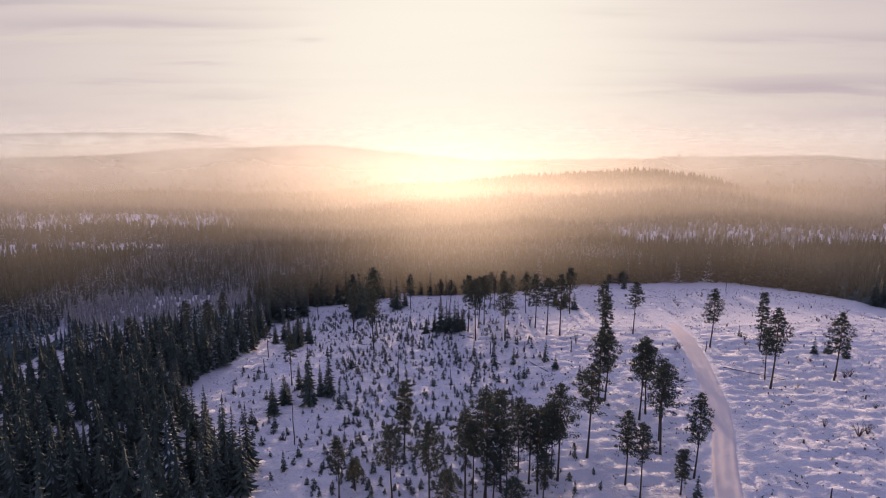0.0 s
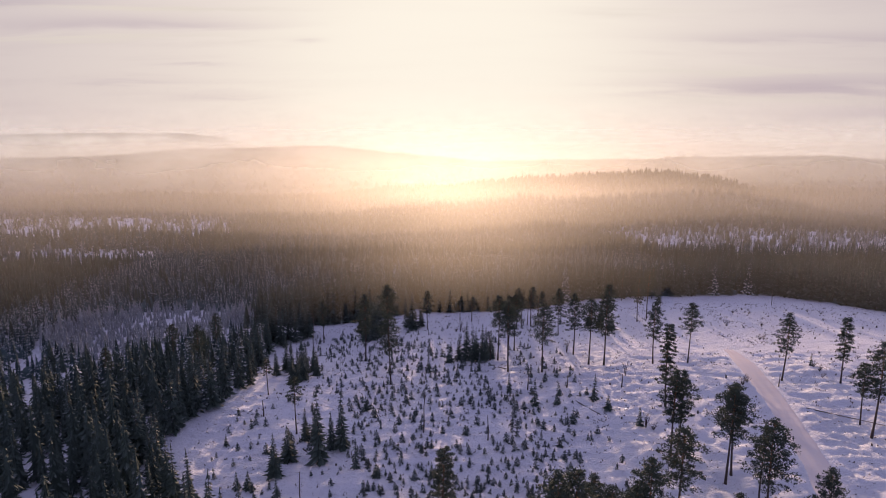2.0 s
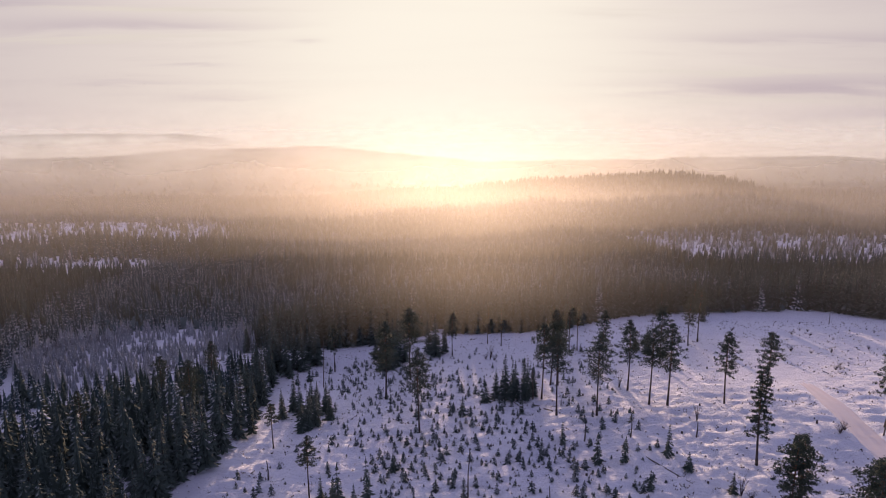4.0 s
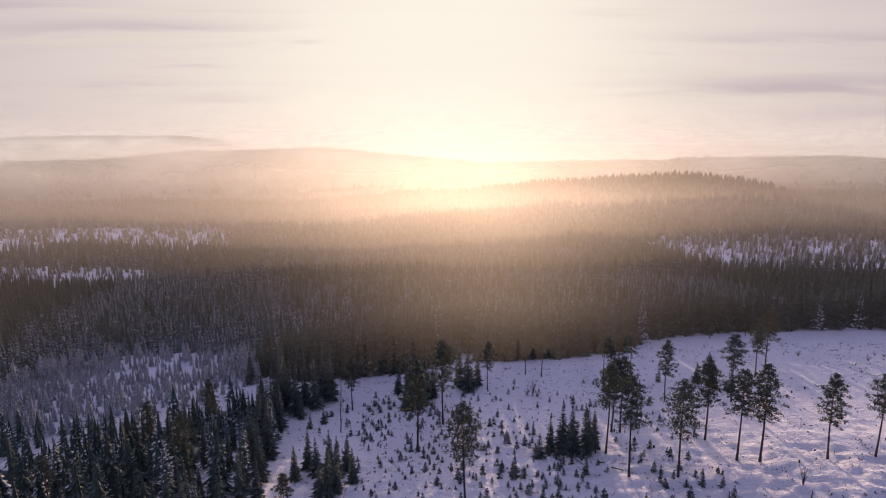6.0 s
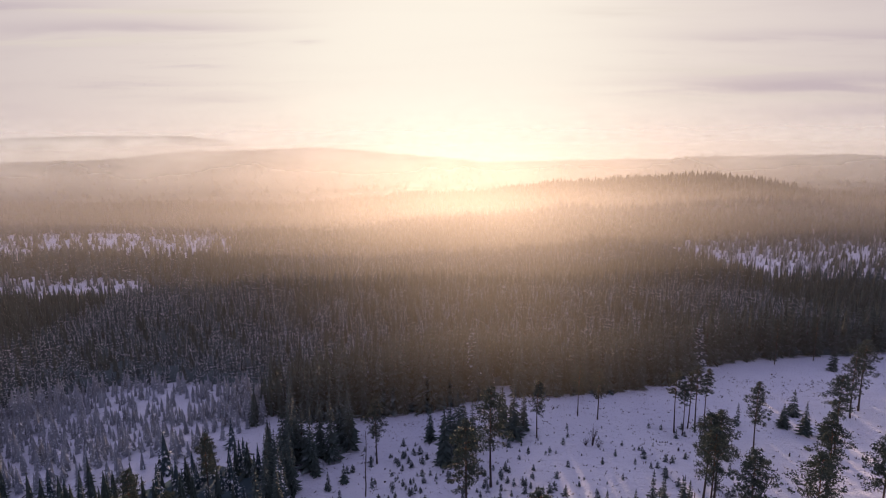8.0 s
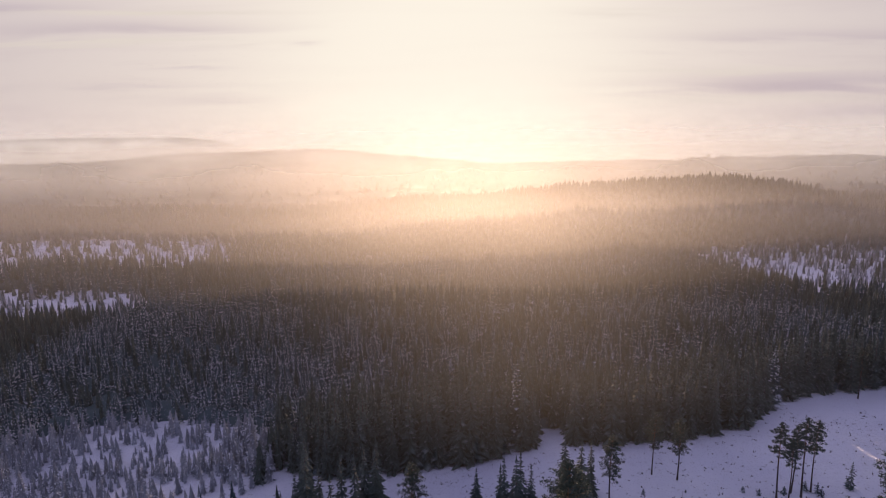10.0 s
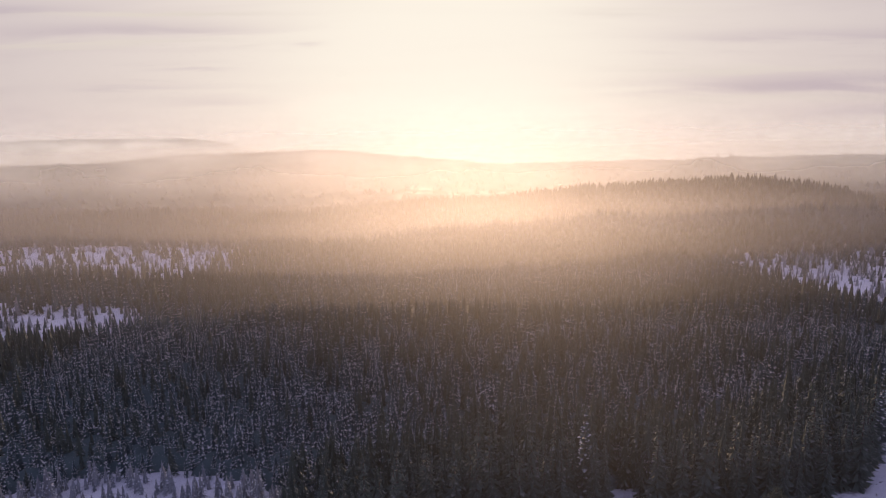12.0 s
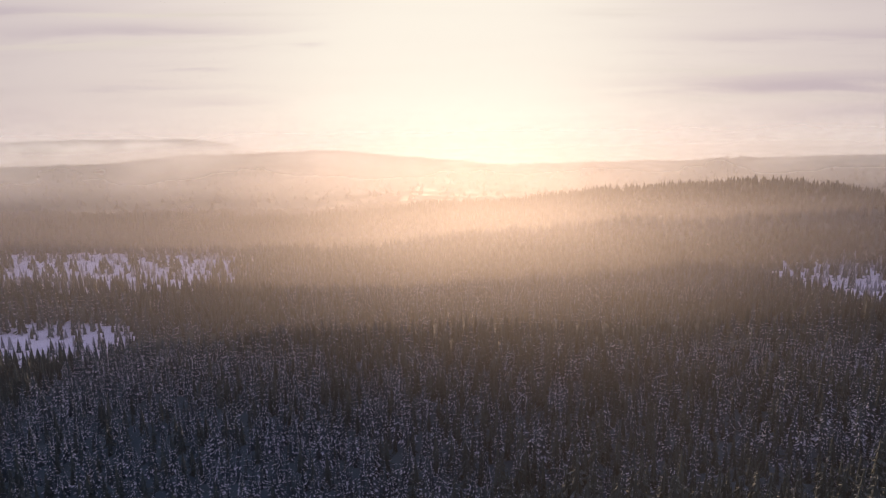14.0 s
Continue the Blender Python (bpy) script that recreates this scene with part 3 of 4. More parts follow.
def wooded(x, y):
    """Share of places that carry a tree, 0..1."""
    d = np.where(clearing(x, y) < -0.5, 1.0, 0.0)
    patch = lattice(x / 26, y / 26, 31) + 0.5 * lattice(x / 11, y / 11, 32)
    d = d * np.where((x < -55) & (y < 205), np.clip(0.97 - 0.75 * ramp(0.12, 0.75, patch), 0.2, 1), 1.0)
    glade = bell(x, -92, 20) * bell(y, 222, 10)
    d = d * (1 - 0.55 * ramp(0.3, 0.6, glade))
    d = d * (1 - 0.15 * young_growth(x, y))
    d = d * (1 - np.clip(1.4 * bell(x, -62, 5) * bell(y, 198, 9), 0, 1))
    d = d * (1 - np.clip(1.5 * bell(x, -13, 4) * bell(y, 212, 5), 0, 1))
    left_field = (1 - ramp(-165, -140, x)) * ramp(306, 314, y) * (1 - ramp(494, 506, y))
    open_ground = np.clip(0.68 + 0.16 * ramp(395, 420, y) + 0.1 * ramp(440, 470, y) - 0.42 * bell(y, 380, 18) - 0.4 * np.maximum(patch, 0) * (1 - ramp(430, 480, y)), 0, 0.97)
    d = d * (1 - left_field * open_ground)
    right_field = ramp(100, 122, x) * ramp(322, 332, y) * (1 - ramp(440, 470, y))
    d = d * (1 - right_field * np.clip(0.9 - 0.3 * np.maximum(patch, 0) - 0.35 * ramp(400, 450, y), 0, 0.97))
    slope = ramp(110, 150, x) * ramp(430, 450, y) * (1 - ramp(480, 540, y))
    d = d * (1 - 0.22 * slope)
    back = bell(y, 950, 55) * ramp(470, 540, x) + bell(y, 800, 25) * (1 - ramp(-330, -250, x))
    return np.clip(d * (1 - 0.9 * np.clip(back, 0, 1)), 0, 1)


def scatter(seed, x0, x1, y0, y1, spacing):
    g = rng_of(seed)
    X, Y = np.meshgrid(np.arange(x0, x1, spacing), np.arange(y0, y1, spacing))
    x = (X + g.uniform(-0.48, 0.48, X.shape) * spacing).ravel()
    y = (Y + g.uniform(-0.48, 0.48, Y.shape) * spacing).ravel()
    keep = g.uniform(size=x.shape) < wooded(x, y)
    return x[keep], y[keep]


def in_view(x, y):
    """A wide fan in front of the flight, to leave out what stays hidden behind it."""
    return np.abs(x) < 0.78 * y + 25


def woodland(name, x, y, shapes, height_range, mat, label, seed):
    """Many trees joined into one mesh."""
    g = rng_of(seed)
    vs, ts, tips, n = [], [], [], 0
    kind = g.integers(0, len(shapes), len(x))
    for k, (v, t, tip) in enumerate(shapes):
        px, py = x[kind == k], y[kind == k]
        c = len(px)
        if not c:
            continue
        young = young_growth(px, py)
        h = g.uniform(*height_range, c) * (1 + 0.18 * lattice(px / 30, py / 30, 41)) * (1 - 0.55 * young) * (1 - g.uniform(-0.3, 0.45, c) * np.minimum(young * 1.6, 1))
        w = h * g.uniform(0.85, 1.2, c) * (1 + 0.5 * young)
        a = g.uniform(0, 6.283, c)
        ca, sa = np.cos(a) * w, np.sin(a) * w
        out = np.empty((c, len(v), 3), np.float32)
        out[:, :, 0] = px[:, None] + ca[:, None] * v[None, :, 0] - sa[:, None] * v[None, :, 1]
        out[:, :, 1] = py[:, None] + sa[:, None] * v[None, :, 0] + ca[:, None] * v[None, :, 1]
        out[:, :, 2] = (land(px, py) - 0.2)[:, None] + h[:, None] * v[None, :, 2]
        tips.append(np.tile(tip, c))
        vs.append(out.reshape(-1, 3))
        ts.append((t[None, :, :] + (np.arange(c) * len(v))[:, None, None] + n).reshape(-1, 3))
        n += c * len(v)
    return tagged(new(name, mesh_of(name, np.concatenate(vs), np.concatenate(ts), mat, tips=np.concatenate(tips))), label, "forest", kind="stuff")


def snowy_spruces(seed, whorls, arms, wide):
    """Four spruces of height 1: many narrow boughs that hang under their snow, round a dark ragged core."""
    out = []
    for k in range(4):
        g = rng_of(seed + k)
        r = (wide + 0.15 * k) / 12.0
        v, t, tip = [], [], []
        for w in range(whorls):
            f = min(max((w + g.uniform(-0.35, 0.35)) / whorls, 0.0), 0.97)
            reach = r * (1 - f) ** 0.75 * g.uniform(0.8, 1.15) + 0.008
            count = max(4, int(round(arms * (1 - 0.4 * f))))
            turn = g.uniform(0, 6.28)
            for a in range(count):
                ang = turn + 6.283 * (a + g.uniform(-0.35, 0.35)) / count
                length = reach * g.uniform(0.7, 1.2)
                z = 0.07 + 0.93 * f + g.uniform(-0.02, 0.02)
                c, s = math.cos(ang), math.sin(ang)
                m, half = length * g.uniform(0.5, 0.7), max(0.008, length * g.uniform(0.11, 0.19))
                sag = length * g.uniform(0.2, 0.6)
                i = len(v)
                v += [(0, 0, z + 0.2 * length), (c * m - s * half, s * m + c * half, z - 0.5 * sag - half * 0.6), (c * length, s * length, z - sag), (c * m + s * half, s * m - c * half, z - 0.5 * sag - half * 0.6)]
                t += [(i, i + 2, i + 1), (i, i + 3, i + 2)]
                tip += [0.0, 0.72, 1.3, 0.72]
        core = far_tree(seed + 50 + k, 2, 6, 0.042 * wide)
        v, t = joined([(np.array(v), np.array(t)), (core[0] * np.array([1, 1, 0.96]), core[1])])
        out.append((v, t, np.concatenate([tip, far_tips(core, 6) * 0.4])))
    return out


def spires(seed, skirts, sides, wide):
    """Four simple trees of height 1."""
    shapes = [far_tree(seed + k, skirts, sides, wide * (0.9 + 0.08 * k)) for k in range(4)]
    return [(v, t, far_tips((v, t), sides)) for v, t in shapes]


def far_tree(seed, skirts=3, sides=6, wide=0.16):
    """Ragged skirts of boughs on a stem, for woods farther off."""
    g = rng_of(seed)
    v, t = [], []
    for k in range(skirts):
        f = k / skirts
        z0 = 0.06 + 0.86 * f
        z1 = min(1.0, z0 + 1.9 / skirts * (1 - 0.35 * f)) if k < skirts - 1 else 1.0
        r = wide * (1 - f) ** 0.9 + 0.012
        i = len(v)
        v.append((0, 0, z1))
        turn = g.uniform(0, 6.28)
        for s in range(sides):
            a = turn + s * 6.283 / sides + g.uniform(-0.25, 0.25)
            rr = r * (g.uniform(1.0, 1.3) if s % 2 else g.uniform(0.5, 0.75))
            v.append((rr * math.cos(a), rr * math.sin(a), z0 - (0.03 if s % 2 else -0.03) + g.uniform(-0.03, 0.03)))
        t += [(i, i + 1 + s, i + 1 + (s + 1) % sides) for s in range(sides)]
    return np.array(v), np.array(t)


def far_tips(shape, sides):
    n = len(shape[0])
    return np.where(np.arange(n) % (sides + 1) == 0, 0.2, 1.0)


def canopy(name, xs, ys, rise, label, seed, mat=SPRUCE, margin=0.0):
    """The closed, jagged roof of woods too far off to tell tree from tree."""
    g = rng_of(seed)

    def roof(X, Y):
        keep = (wooded(X, Y) > 0.5) & (clearing(X, Y) < -margin) & (young_growth(X, Y) < 0.4)
        return land(X, Y) + np.where(keep, g.uniform(*rise, X.shape), -4.0)
    ob = grid(name, xs, ys, roof, mat)
    return tagged(ob, label, "forest", kind="stuff")


def forest():
    # near wood: the 300 trees along the edge of the felled ground are trees of their own
    x, y = scatter(51, -210, 260, 62, 312, 2.35)
    thin = rng_of(49).uniform(size=len(x)) < 0.62 + 0.38 * ramp(150, 190, y)
    keep = in_view(x, y) & thin
    x, y = x[keep], y[keep]
    depth = -clearing(x, y)
    order = np.argsort(depth)
    g = rng_of(52)
    single = order[:270]
    for i in single:
        k = float(g.uniform(0.6, 1.05)) * (1.0 + 0.3 * float(ramp(175, 195, y[i]))) * (1 + 0.15 * float(lattice(x[i] / 30, y[i] / 30, 41)))
        k *= 1 - 0.55 * float(young_growth(x[i], y[i]))
        kind = int(g.choice(4, p=(0.54, 0.44, 0.01, 0.01)))
        put(SPRUCES[kind], float(x[i]), float(y[i]), (k, k, k * float(g.uniform(0.95, 1.1))), float(g.uniform(0, 6.28)))
    rest = order[270:]
    x, y = x[rest], y[rest]
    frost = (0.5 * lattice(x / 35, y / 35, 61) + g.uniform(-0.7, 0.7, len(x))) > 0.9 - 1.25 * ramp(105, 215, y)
    young = young_growth(x, y) > 0.45
    shape = snowy_spruces(85, 8, 6, 2.0)
    tx, ty = scatter(69, -160, -40, 165, 240, 1.5)
    low = (young_growth(tx, ty) > 0.45) & in_view(tx, ty)
    tx, ty = tx[low], ty[low]
    canopy("undergrowth", np.arange(-215, 210, 1.7), np.arange(160, 313, 1.7), (0.3, 2.6), "low snow-dusted undergrowth between the spruces", 46, FROSTED, 2.0)
    canopy("valley_undergrowth", np.arange(-330, 320, 3.2), np.arange(312, 490, 3.2), (0.5, 3.5), "low undergrowth in the valley wood", 47, SPRUCE, 2.0)
    canopy("hill_undergrowth", np.arange(-600, 640, 6.5), np.arange(480, 860, 6.5), (2.0, 6.0), "young growth between the trees of the hill", 48, SPRUCE, 2.0)
    woodland("rimed_thicket", tx, ty, shape, (4.0, 9.5), RIMED, "low thicket of young spruces white with rime", 68)
    x, y, frost = x[~young], y[~young], frost[~young]
    near = y < 150
    fine = snowy_spruces(70, 13, 9, 1.9)
    woodland("spruce_wood", x[~frost & near], y[~frost & near], fine, (6.5, 13.5), SPRUCE, "dense dark spruce wood with specks of snow", 53)
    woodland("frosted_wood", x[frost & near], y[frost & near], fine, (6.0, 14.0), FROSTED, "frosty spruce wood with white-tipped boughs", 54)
    plain = snowy_spruces(75, 10, 8, 1.95)
    coarse = snowy_spruces(78, 6, 5, 2.2)
    aside = ~near & ((x > 95) | (x < -150))
    woodland("side_wood", x[aside], y[aside], coarse, (6.0, 10.5), SPRUCE, "dark spruce wood round the felled ground", 52)
    x, y, frost, near = x[~aside], y[~aside], frost[~aside], near[~aside]
    woodland("deep_spruce_wood", x[~frost & ~near], y[~frost & ~near], plain, (6.0, 10.5), SPRUCE, "dense dark spruce wood sloping to the valley", 65)
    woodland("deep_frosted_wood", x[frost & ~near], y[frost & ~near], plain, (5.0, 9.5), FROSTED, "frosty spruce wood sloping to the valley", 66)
    # close-set spruces right behind the far edge of the felled ground
    x, y = scatter(50, -66, 140, 198, 248, 3.0)
    close = (clearing(x, y) < -3) & (clearing(x, y) > -26)
    woodland("edge_wood", x[close], y[close], plain, (10.5, 15.0), SPRUCE, "close-set dark spruces along the edge of the wood", 64)
    # middle wood down in the valley
    x, y = scatter(55, -390, 340, 312, 545, 2.9)
    keep = in_view(x, y) & ((y < 480) | (x < -120))
    x, y = x[keep], y[keep]
    frost = (lattice(x / 45, y / 45, 62) + g.uniform(-0.7, 0.7, len(x))) > 0.0
    plain = snowy_spruces(80, 6, 5, 2.2)
    front = y < 445
    woodland("hollow_wood", x[~front], y[~front], spires(95, 4, 6, 0.19), (8, 13), SPRUCE, "dark wood in the hollow of the misty valley", 67)
    x, y, frost = x[front], y[front], frost[front]
    woodland("valley_wood", x[~frost], y[~frost], plain, (6.0, 11.5), SPRUCE, "dark conifer wood in the misty valley", 56)
    woodland("frosted_valley_wood", x[frost], y[frost], plain, (5.5, 10.5), FROSTED, "frost-grey conifer wood in the misty valley", 57)
    # low rimed scrub on the open fields
    fx, fy = g.uniform(-390, 330, 9000), g.uniform(306, 505, 9000)
    field = (young_growth(fx, fy) > 0.3) & in_view(fx, fy) & (g.uniform(size=9000) < 0.55 + 0.3 * lattice(fx / 18, fy / 12, 45))
    woodland("field_scrub", fx[field], fy[field], plain, (4.0, 8.5), RIMED, "scattered rime-white scrub on open snowy fields", 44)
    far = spires(90, 3, 6, 0.20)
    x, y = scatter(58, -620, 640, 480, 860, 5.6)
    keep = in_view(x, y)
    woodland("hillside_wood", x[keep], y[keep], far, (9, 14), SPRUCE, "hazy wooded hill beyond the valley", 59)
    canopy("distant_canopy", np.arange(-1700, 1900, 14.0), np.arange(850, 2600, 14.0), (5, 13), "unbroken conifer wood on distant ridges", 64)
    canopy("farthest_canopy", np.arange(-4400, 4400, 60.0), np.arange(2600, 4760, 60.0), (8, 16), "faint dark wood on the farthest ridge", 65)
    x, y = scatter(60, -1500, 1700, 860, 2500, 31.0)
    keep = in_view(x, y)
    woodland("distant_wood", x[keep], y[keep], [(v * np.array([2.2, 2.2, 1]), t, tip) for v, t, tip in far], (12, 19), SPRUCE, "distant wooded ridges fading in haze", 61)
    x, y = scatter(62, -4200, 4200, 2500, 4700, 70.0)
    keep = in_view(x, y)
    woodland("farthest_wood", x[keep], y[keep], [(v * np.array([5, 5, 1]), t, tip) for v, t, tip in far], (14, 22), SPRUCE, "faint wooded ridge on the horizon", 63)


forest()

# ---- planted saplings in rows ----


def saplings():
    g = rng_of(71)
    shapes = []
    for k in range(4):
        v, t = joined([spruce_crown(100 + k, 1.3, 0.52, 6, 6, 0.02), tube([(0, 0, -0.1), (0, 0, 1.3)], [0.05, 0.03], 4)])
        shapes.append((v, t))
    xs_, ys_ = [], []
    for row in range(-44, 44):
        for step in range(76):
            y = 80 + step * 1.4 + g.uniform(-0.55, 0.55)
            x = row * 2.0 - 0.40 * (y - 120) + g.uniform(-0.4, 0.4)
            right = np.interp(y, [80, 84, 110, 118, 126, 133, 141, 149, 164, 177, 185], [6, 9, 17, 18, 16, 10, 5, 1, -6, -18, -30])
            left = np.interp(y, [80, 100, 115, 131, 146, 164, 183], [-20, -18, -20, -23, -27, -34, -37])
            if left < x < right and g.uniform() < 0.9 * (0.8 + 0.4 * float(lattice(x / 9, y / 9, 73))):
                xs_.append(x)
                ys_.append(y)
    for k in range(640):        # strays outside the rows
        y = g.uniform(80, 190)
        x = g.uniform(-44, 24)
        if clearing(x, y) > 3:
            xs_.append(x)
            ys_.append(y)
    xs_, ys_ = np.array(xs_), np.array(ys_)
    order = np.argsort(ys_)
    things = []
    for v, t in shapes:
        things.append(tagged(new("sapling", mesh_of("sapling", v, t, SAPLING, tips=np.full(len(v), 0.8))), "small planted spruce sapling poking out of the snow", "sapling", "planted saplings in rows"))
    for i in order[:290]:
        k = float(g.uniform(0.6, 1.45))
        put(things[int(g.integers(0, 4))], float(xs_[i]), float(ys_[i]), (k, k, k), float(g.uniform(0, 6.28)), (float(g.uniform(-12, 12)), float(g.uniform(-12, 12))))
    for ob in things:
        stand(ob, float(g.uniform(-12, 2)), float(g.uniform(125, 150)))
    rest = order[290:]
    x, y = xs_[rest], ys_[rest]
    ob = woodland("sapling_rows", x, y, [(v / 1.3, t, np.full(len(v), 0.8)) for v, t in shapes], (0.7, 2.0), SAPLING, "rows of small planted saplings in the snow", 72)
    tagged(ob, category="saplings")


saplings()


def park_first(kinds, places):
    """The first build of each kind stands on the ground like its copies."""
    for ob, (x, y, k) in zip(kinds, places):
        stand(ob, x, y, (k, k, k))


park_first(PINES, [(-60.0, 150.0, 0.8), (-70.0, 160.0, 0.8), (-64.0, 172.0, 0.8), (-75.0, 140.0, 0.8), (60.0, 232.0, 0.8), (72.0, 235.0, 0.8)])
park_first(SPRUCES, [(-66.0, 130.0, 1.0), (-72.0, 122.0, 1.0), (-58.0, 140.0, 1.0), (-80.0, 150.0, 1.0)])
park_first(YOUNG, [(100.0, 140.0, 0.9), (78.0, 150.0, 0.8), (-20.0, 128.0, 0.8)])

# ---- dead wood, shrubs and stubble on the felled ground ----


def dead_pole(x, y, h, thick=0.11, twiggy=False, label="bare dead tree trunk standing in the snow"):
    g = rng_of(int(x * 7 + y * 13) % 9973)
    zs = np.linspace(-0.3, h, 6)
    pieces = [tube([(0.06 * math.sin(z), 0.05 * math.cos(z * 0.7), z) for z in zs], [thick * (1 - 0.6 * max(z, 0) / h) for z in zs], 6)]
    top = tagged(new("dead_trunk"), label, "dead tree", "dead trunks on the felled ground")
    part("trunk", mesh_of("dead_trunk", *pieces[0], DEAD_WOOD), top)
    if twiggy:
        twigs = []
        for k in range(9):
            z, a, r = h * g.uniform(0.55, 1.0), g.uniform(0, 6.28), g.uniform(0.4, 0.9)
            twigs.append(tube([(0.05, 0.05, z), (r * math.cos(a), r * math.sin(a), z + g.uniform(-0.2, 0.2))], [0.03, 0.01], 3))
        part("twig_spray", mesh_of("dead_twig_spray", *joined(twigs), DEAD_WOOD), top)
    return stand(top, x, y, turn=0.0, lean=(g.uniform(-2, 2), g.uniform(-2, 2)))


for x, y, h, twiggy in ((-24.7, 94.3, 7.7, True), (-8.9, 119.7, 8.5, False), (-39.1, 171.7, 11.2, False), (56.4, 78.5, 2.2, False), (5.8, 154.1, 6.6, True), (64.3, 138.4, 2.8, False), (108.0, 220.3, 6.9, False),
                        (12.0, 137.2, 3.2, False), (31.6, 138.2, 3.0, True), (-30.5, 112.0, 5.0, True), (-38.8, 126.0, 3.4, False), (2.2, 116.5, 4.5, False), (20.5, 139.0, 2.6, True)):
    dead_pole(x, y, h, 0.12 if h > 4 else 0.15, twiggy)


def high_stump():
    v, t = tube([(0, 0, -0.2), (0, 0, 0.5), (0.02, 0, 1.0)], [0.20, 0.16, 0.15], 8)
    n = len(v)
    v = np.concatenate([v, [(0.02, 0.0, 1.02)]])
    t = np.concatenate([t, [(n - 8 + k, n - 8 + (k + 1) % 8, n) for k in range(8)]])
    ob = tagged(new("tree_stump", mesh_of("tree_stump", v, t, DEAD_WOOD)), "dark sawn tree stump sticking out of the snow", "stump", "stumps on the felled ground")
    cap = part("snow_cap", mesh_of("snow_cap", *tube([(0.02, 0, 1.0), (0.02, 0, 1.09), (0.02, 0, 1.13)], [0.17, 0.15, 0.02], 8), SNOW, True), ob, "small cap of snow")
    return ob


stump = high_stump()
stand(stump, 105.0, 151.0)
for k in range(70):
    x, y = float(g.uniform(-40, 120)), float(g.uniform(75, 215))
    if clearing(x, y) > 4 and abs(x - float(road_middle(y))) > 4:
        put(stump, x, y, (float(g.uniform(0.7, 1.1)),) * 2 + (float(g.uniform(0.3, 0.75)),), float(g.uniform(0, 6.28)))


def fallen_log(x0, y0, x1, y1, thick=0.10):
    n = 7
    g = rng_of(int(x0 * 31 + y0))
    run = math.hypot(x1 - x0, y1 - y0)
    v, t = tube([(0, 0, z) for z in np.linspace(0, run, n)], np.linspace(thick, thick * 0.5, n), 6)
    twigs = [tube([(0, 0, run * f), (g.uniform(-0.7, 0.7), g.uniform(0.2, 0.9), run * f + 0.4)], [0.03, 0.01], 3) for f in g.uniform(0.3, 1.0, 8)]
    top = tagged(new("fallen_log"), "thin fallen log lying half buried in snow", "log", "fallen logs")
    part("trunk", mesh_of("log_trunk", *joined([(v, t)] + twigs), DEAD_WOOD), top)
    a, b = float(ground_height(x0, y0)), float(ground_height(x1, y1))
    way = Vector((x1 - x0, y1 - y0, b - a))
    top.matrix_basis = Matrix.Translation((x0, y0, a + thick * 0.2)) @ way.to_track_quat("Z", "Y").to_matrix().to_4x4()
    return top


for ends in ((63.8, 128.0, 73.9, 121.0), (-29.0, 114.6, -24.9, 109.4), (5.3, 151.6, 10.0, 150.8), (7.1, 149.5, 11.0, 148.5), (-18.6, 111.0, -15.0, 107.4), (20.6, 131.5, 25.0, 124.0), (3.5, 149.6, 1.0, 144.5), (-0.5, 158.2, 3.6, 149.3),
             (30.0, 100.5, 33.0, 97.5), (-21.5, 116.5, -20.0, 110.5)):
    fallen_log(*ends)


def shrub_shape(seed, h, wide, stems):
    g = rng_of(seed)
    out = []
    for k in range(stems):
        a, r = g.uniform(0, 6.28), wide * math.sqrt(g.uniform(0.02, 1))
        tip = np.array([r * math.cos(a), r * math.sin(a), h * g.uniform(0.55, 1.05)])
        mid = tip * np.array([0.4, 0.4, 0.55])
        out.append(tube([(0.04 * math.cos(a), 0.04 * math.sin(a), -0.1), mid, tip], [0.03, 0.022, 0.008], 3))
        for j in range(3):
            b = g.uniform(0, 6.28)
            f = g.uniform(0.3, 0.9)
            root = mid + (tip - mid) * f
            out.append(tube([root, root + np.array([0.35 * math.cos(b), 0.35 * math.sin(b), 0.28])], [0.016, 0.006], 3))
    return joined(out)


SHRUBS = []
for seed, h, wide, stems in ((201, 2.2, 1.5, 26), (202, 1.6, 1.0, 18), (203, 3.6, 1.0, 16)):
    ob = tagged(new("shrub", mesh_of("shrub", *shrub_shape(seed, h, wide, stems), TWIG)), "leafless brown shrub of thin twigs in the snow", "shrub", "bare shrubs on the felled ground")
    SHRUBS.append(ob)
stand(SHRUBS[0], 72.9, 96.6, (1.4, 1.2, 1.1))
stand(SHRUBS[1], 78.6, 172.8)
stand(SHRUBS[2], -0.2, 182.2, (1.2, 1.2, 1.2))
for x, y, kind in ((74.8, 97.2, 0), (57.2, 139.2, 0), (58.6, 140.2, 1), (103.6, 153.0, 0), (0.7, 181.7, 1), (-1.3, 182.7, 1), (85.8, 122.8, 1), (87.0, 121.8, 0), (89.0, 123.0, 0), (34.1, 144.0, 2), (30.8, 121.0, 2), (32.0, 120.5, 1),
                   (25.0, 161.0, 2), (42.9, 195.2, 1), (69.0, 100.0, 1)):
    put(SHRUBS[kind], x, y, turn=float(g.uniform(0, 6.28)))
for k in range(60):
    x, y = float(g.uniform(72, 128)), float(g.uniform(95, 215))
    if clearing(x, y) > 3:
        q = float(g.uniform(0.35, 0.8))
        put(SHRUBS[int(g.integers(0, 2))], x, y, (q * 1.2, q * 1.2, q), float(g.uniform(0, 6.28)))


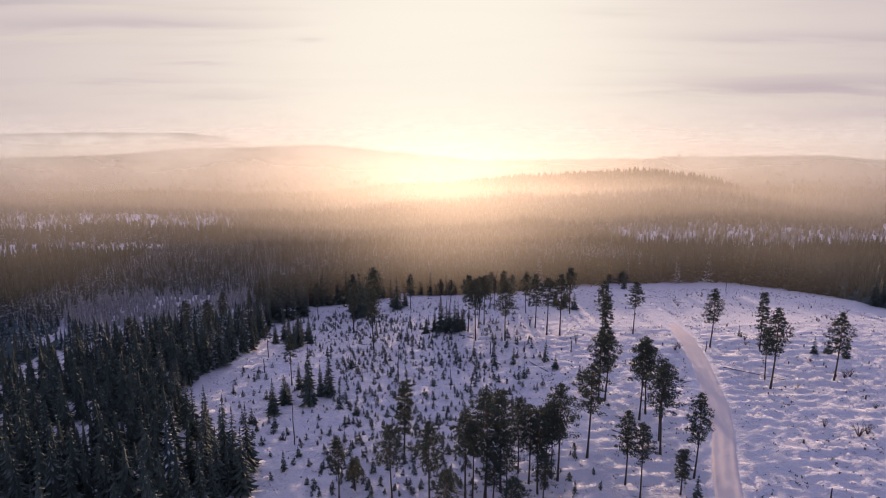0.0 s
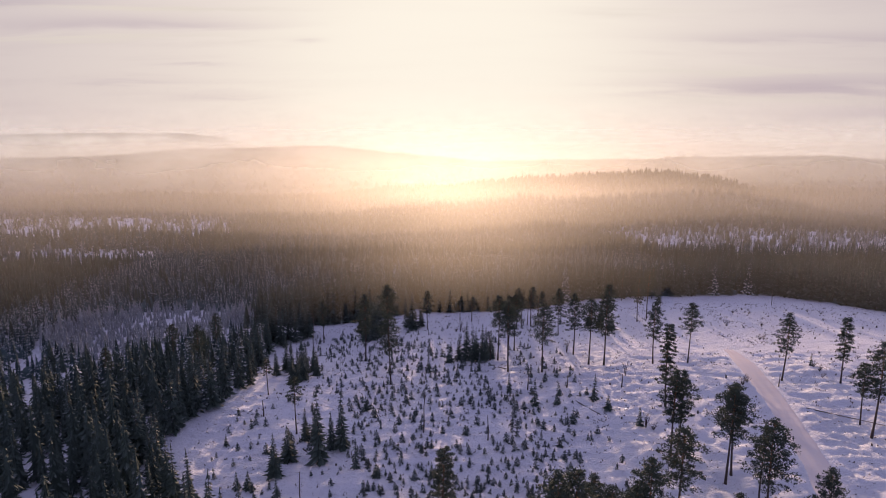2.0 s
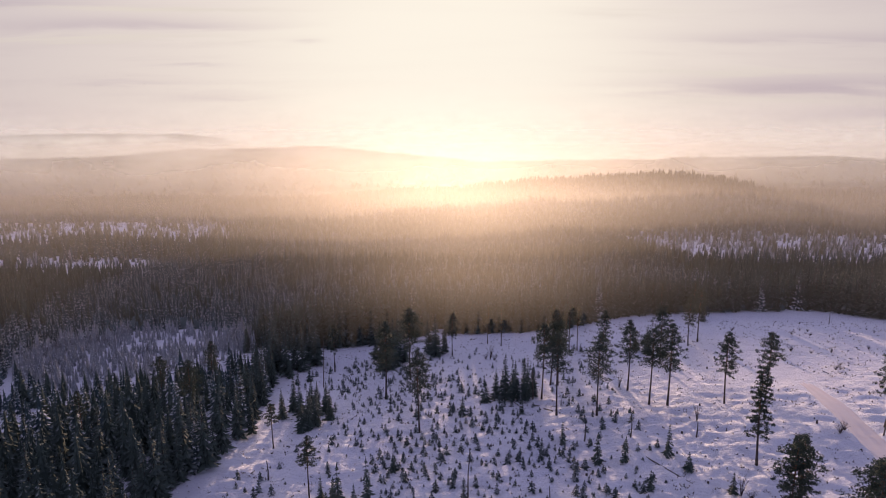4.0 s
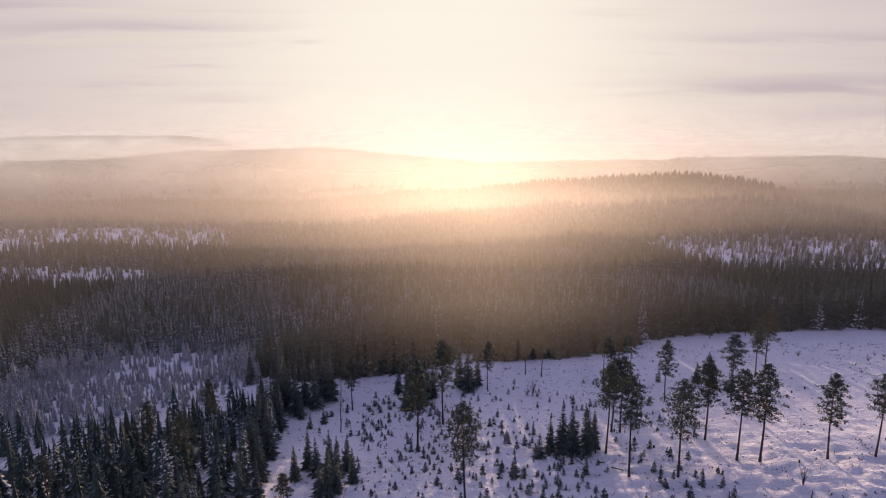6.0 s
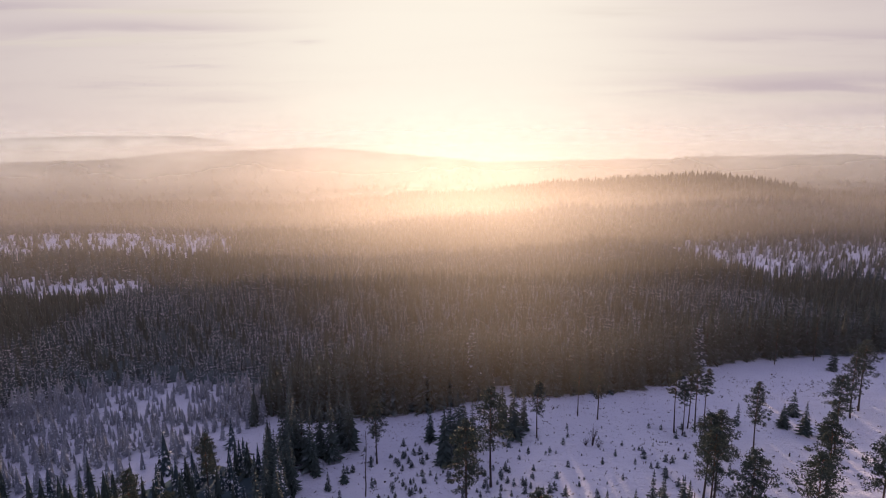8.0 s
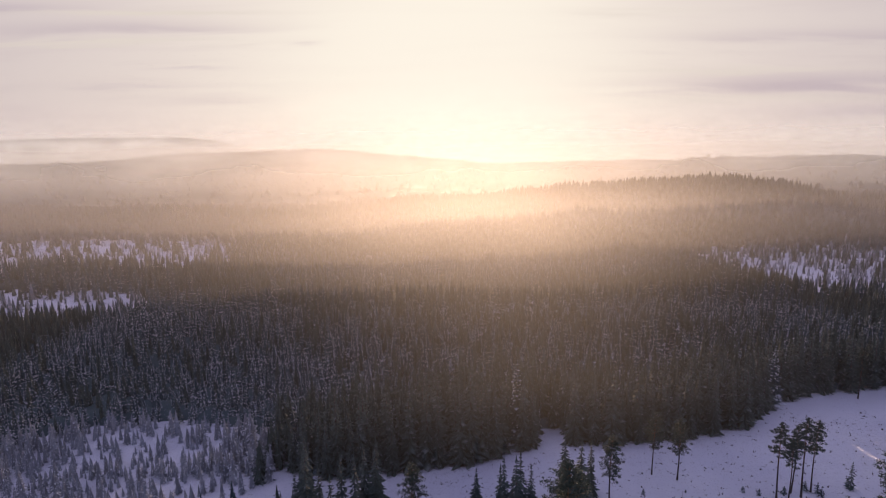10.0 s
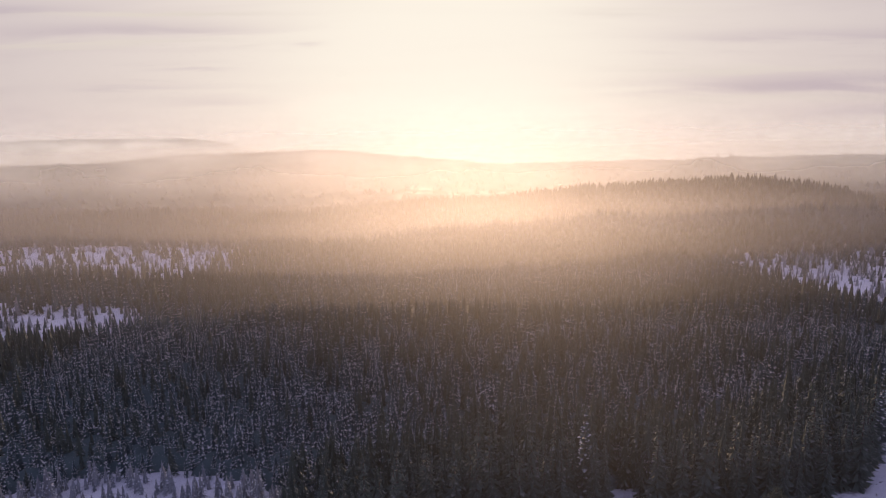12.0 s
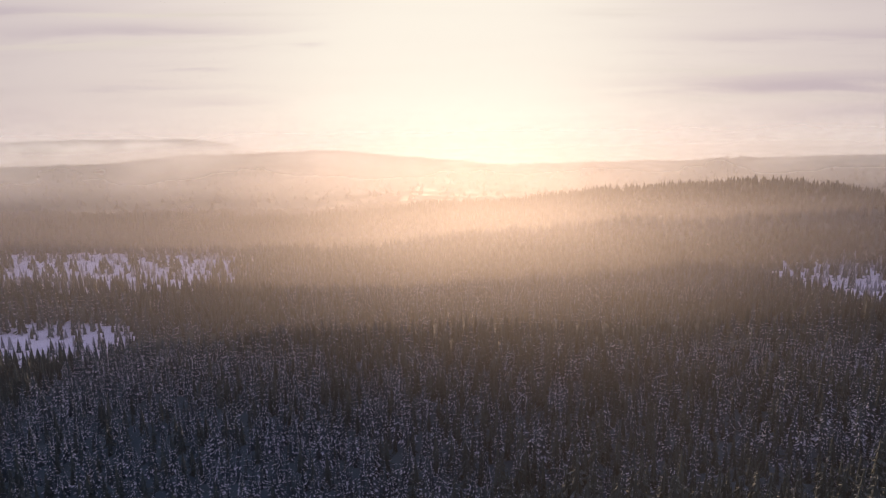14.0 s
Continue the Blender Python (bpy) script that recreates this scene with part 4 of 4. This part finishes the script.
def stubble():
    """Grass, heather and twigs that stick out of the snow."""
    g = rng_of(91)
    n = 9000
    x, y = g.uniform(-55, 132, n), g.uniform(68, 226, n)
    keep = (clearing(x, y) > 0.5) & (np.abs(x - road_middle(y)) > 3.0) & (g.uniform(size=n) < 0.35 + 0.55 * (lattice(x / 6, y / 4, 92) > -0.1))
    x, y = x[keep], y[keep]
    n = len(x)
    z = ground_height(x, y)
    base = np.stack([x, y, z], 1)
    rows = []
    for k in range(3):
        a = g.uniform(0, 6.283, n)
        h = g.uniform(0.12, 0.42, n)
        w = g.uniform(0.05, 0.16, n)
        foot = base + np.stack([g.uniform(-0.25, 0.25, n), g.uniform(-0.25, 0.25, n), np.full(n, -0.05)], 1)
        side = np.stack([np.cos(a) * w, np.sin(a) * w, np.zeros(n)], 1)
        tip = foot + np.stack([g.uniform(-0.3, 0.3, n), g.uniform(-0.3, 0.3, n), h], 1)
        rows.append(np.stack([foot - side, foot + side, tip], 1))
    v = np.concatenate(rows).reshape(-1, 3)
    return tagged(new("stubble", mesh_of("stubble", v, np.arange(len(v)).reshape(-1, 3), TWIG)), "brown grass and twigs poking through the snow", "stubble", kind="stuff")


stubble()

# ---- see-through sheets that imitate haze over the valley ----


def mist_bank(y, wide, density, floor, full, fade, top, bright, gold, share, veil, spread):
    """A gently waving upright sheet across the valley, added to stand in for haze."""
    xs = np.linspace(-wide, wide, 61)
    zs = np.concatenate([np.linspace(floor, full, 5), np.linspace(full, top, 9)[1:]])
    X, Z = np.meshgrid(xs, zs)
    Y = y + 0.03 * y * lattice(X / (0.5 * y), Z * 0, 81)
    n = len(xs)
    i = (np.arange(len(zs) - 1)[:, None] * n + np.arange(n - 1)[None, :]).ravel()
    me = mesh_of("mist_bank", np.stack([X.ravel(), Y.ravel(), Z.ravel()], 1), None, haze_material("see_through_haze", density, floor, full, fade, top, bright, gold, share, veil, spread), True, np.stack([i, i + 1, i + n + 1, i + n], 1))
    return tagged(new("mist_bank", me), "upright see-through sheet that stands in for haze and sun glare", "mist", kind="structure")


# the nearest sheet hangs over the felled ground and imitates glare towards the sun
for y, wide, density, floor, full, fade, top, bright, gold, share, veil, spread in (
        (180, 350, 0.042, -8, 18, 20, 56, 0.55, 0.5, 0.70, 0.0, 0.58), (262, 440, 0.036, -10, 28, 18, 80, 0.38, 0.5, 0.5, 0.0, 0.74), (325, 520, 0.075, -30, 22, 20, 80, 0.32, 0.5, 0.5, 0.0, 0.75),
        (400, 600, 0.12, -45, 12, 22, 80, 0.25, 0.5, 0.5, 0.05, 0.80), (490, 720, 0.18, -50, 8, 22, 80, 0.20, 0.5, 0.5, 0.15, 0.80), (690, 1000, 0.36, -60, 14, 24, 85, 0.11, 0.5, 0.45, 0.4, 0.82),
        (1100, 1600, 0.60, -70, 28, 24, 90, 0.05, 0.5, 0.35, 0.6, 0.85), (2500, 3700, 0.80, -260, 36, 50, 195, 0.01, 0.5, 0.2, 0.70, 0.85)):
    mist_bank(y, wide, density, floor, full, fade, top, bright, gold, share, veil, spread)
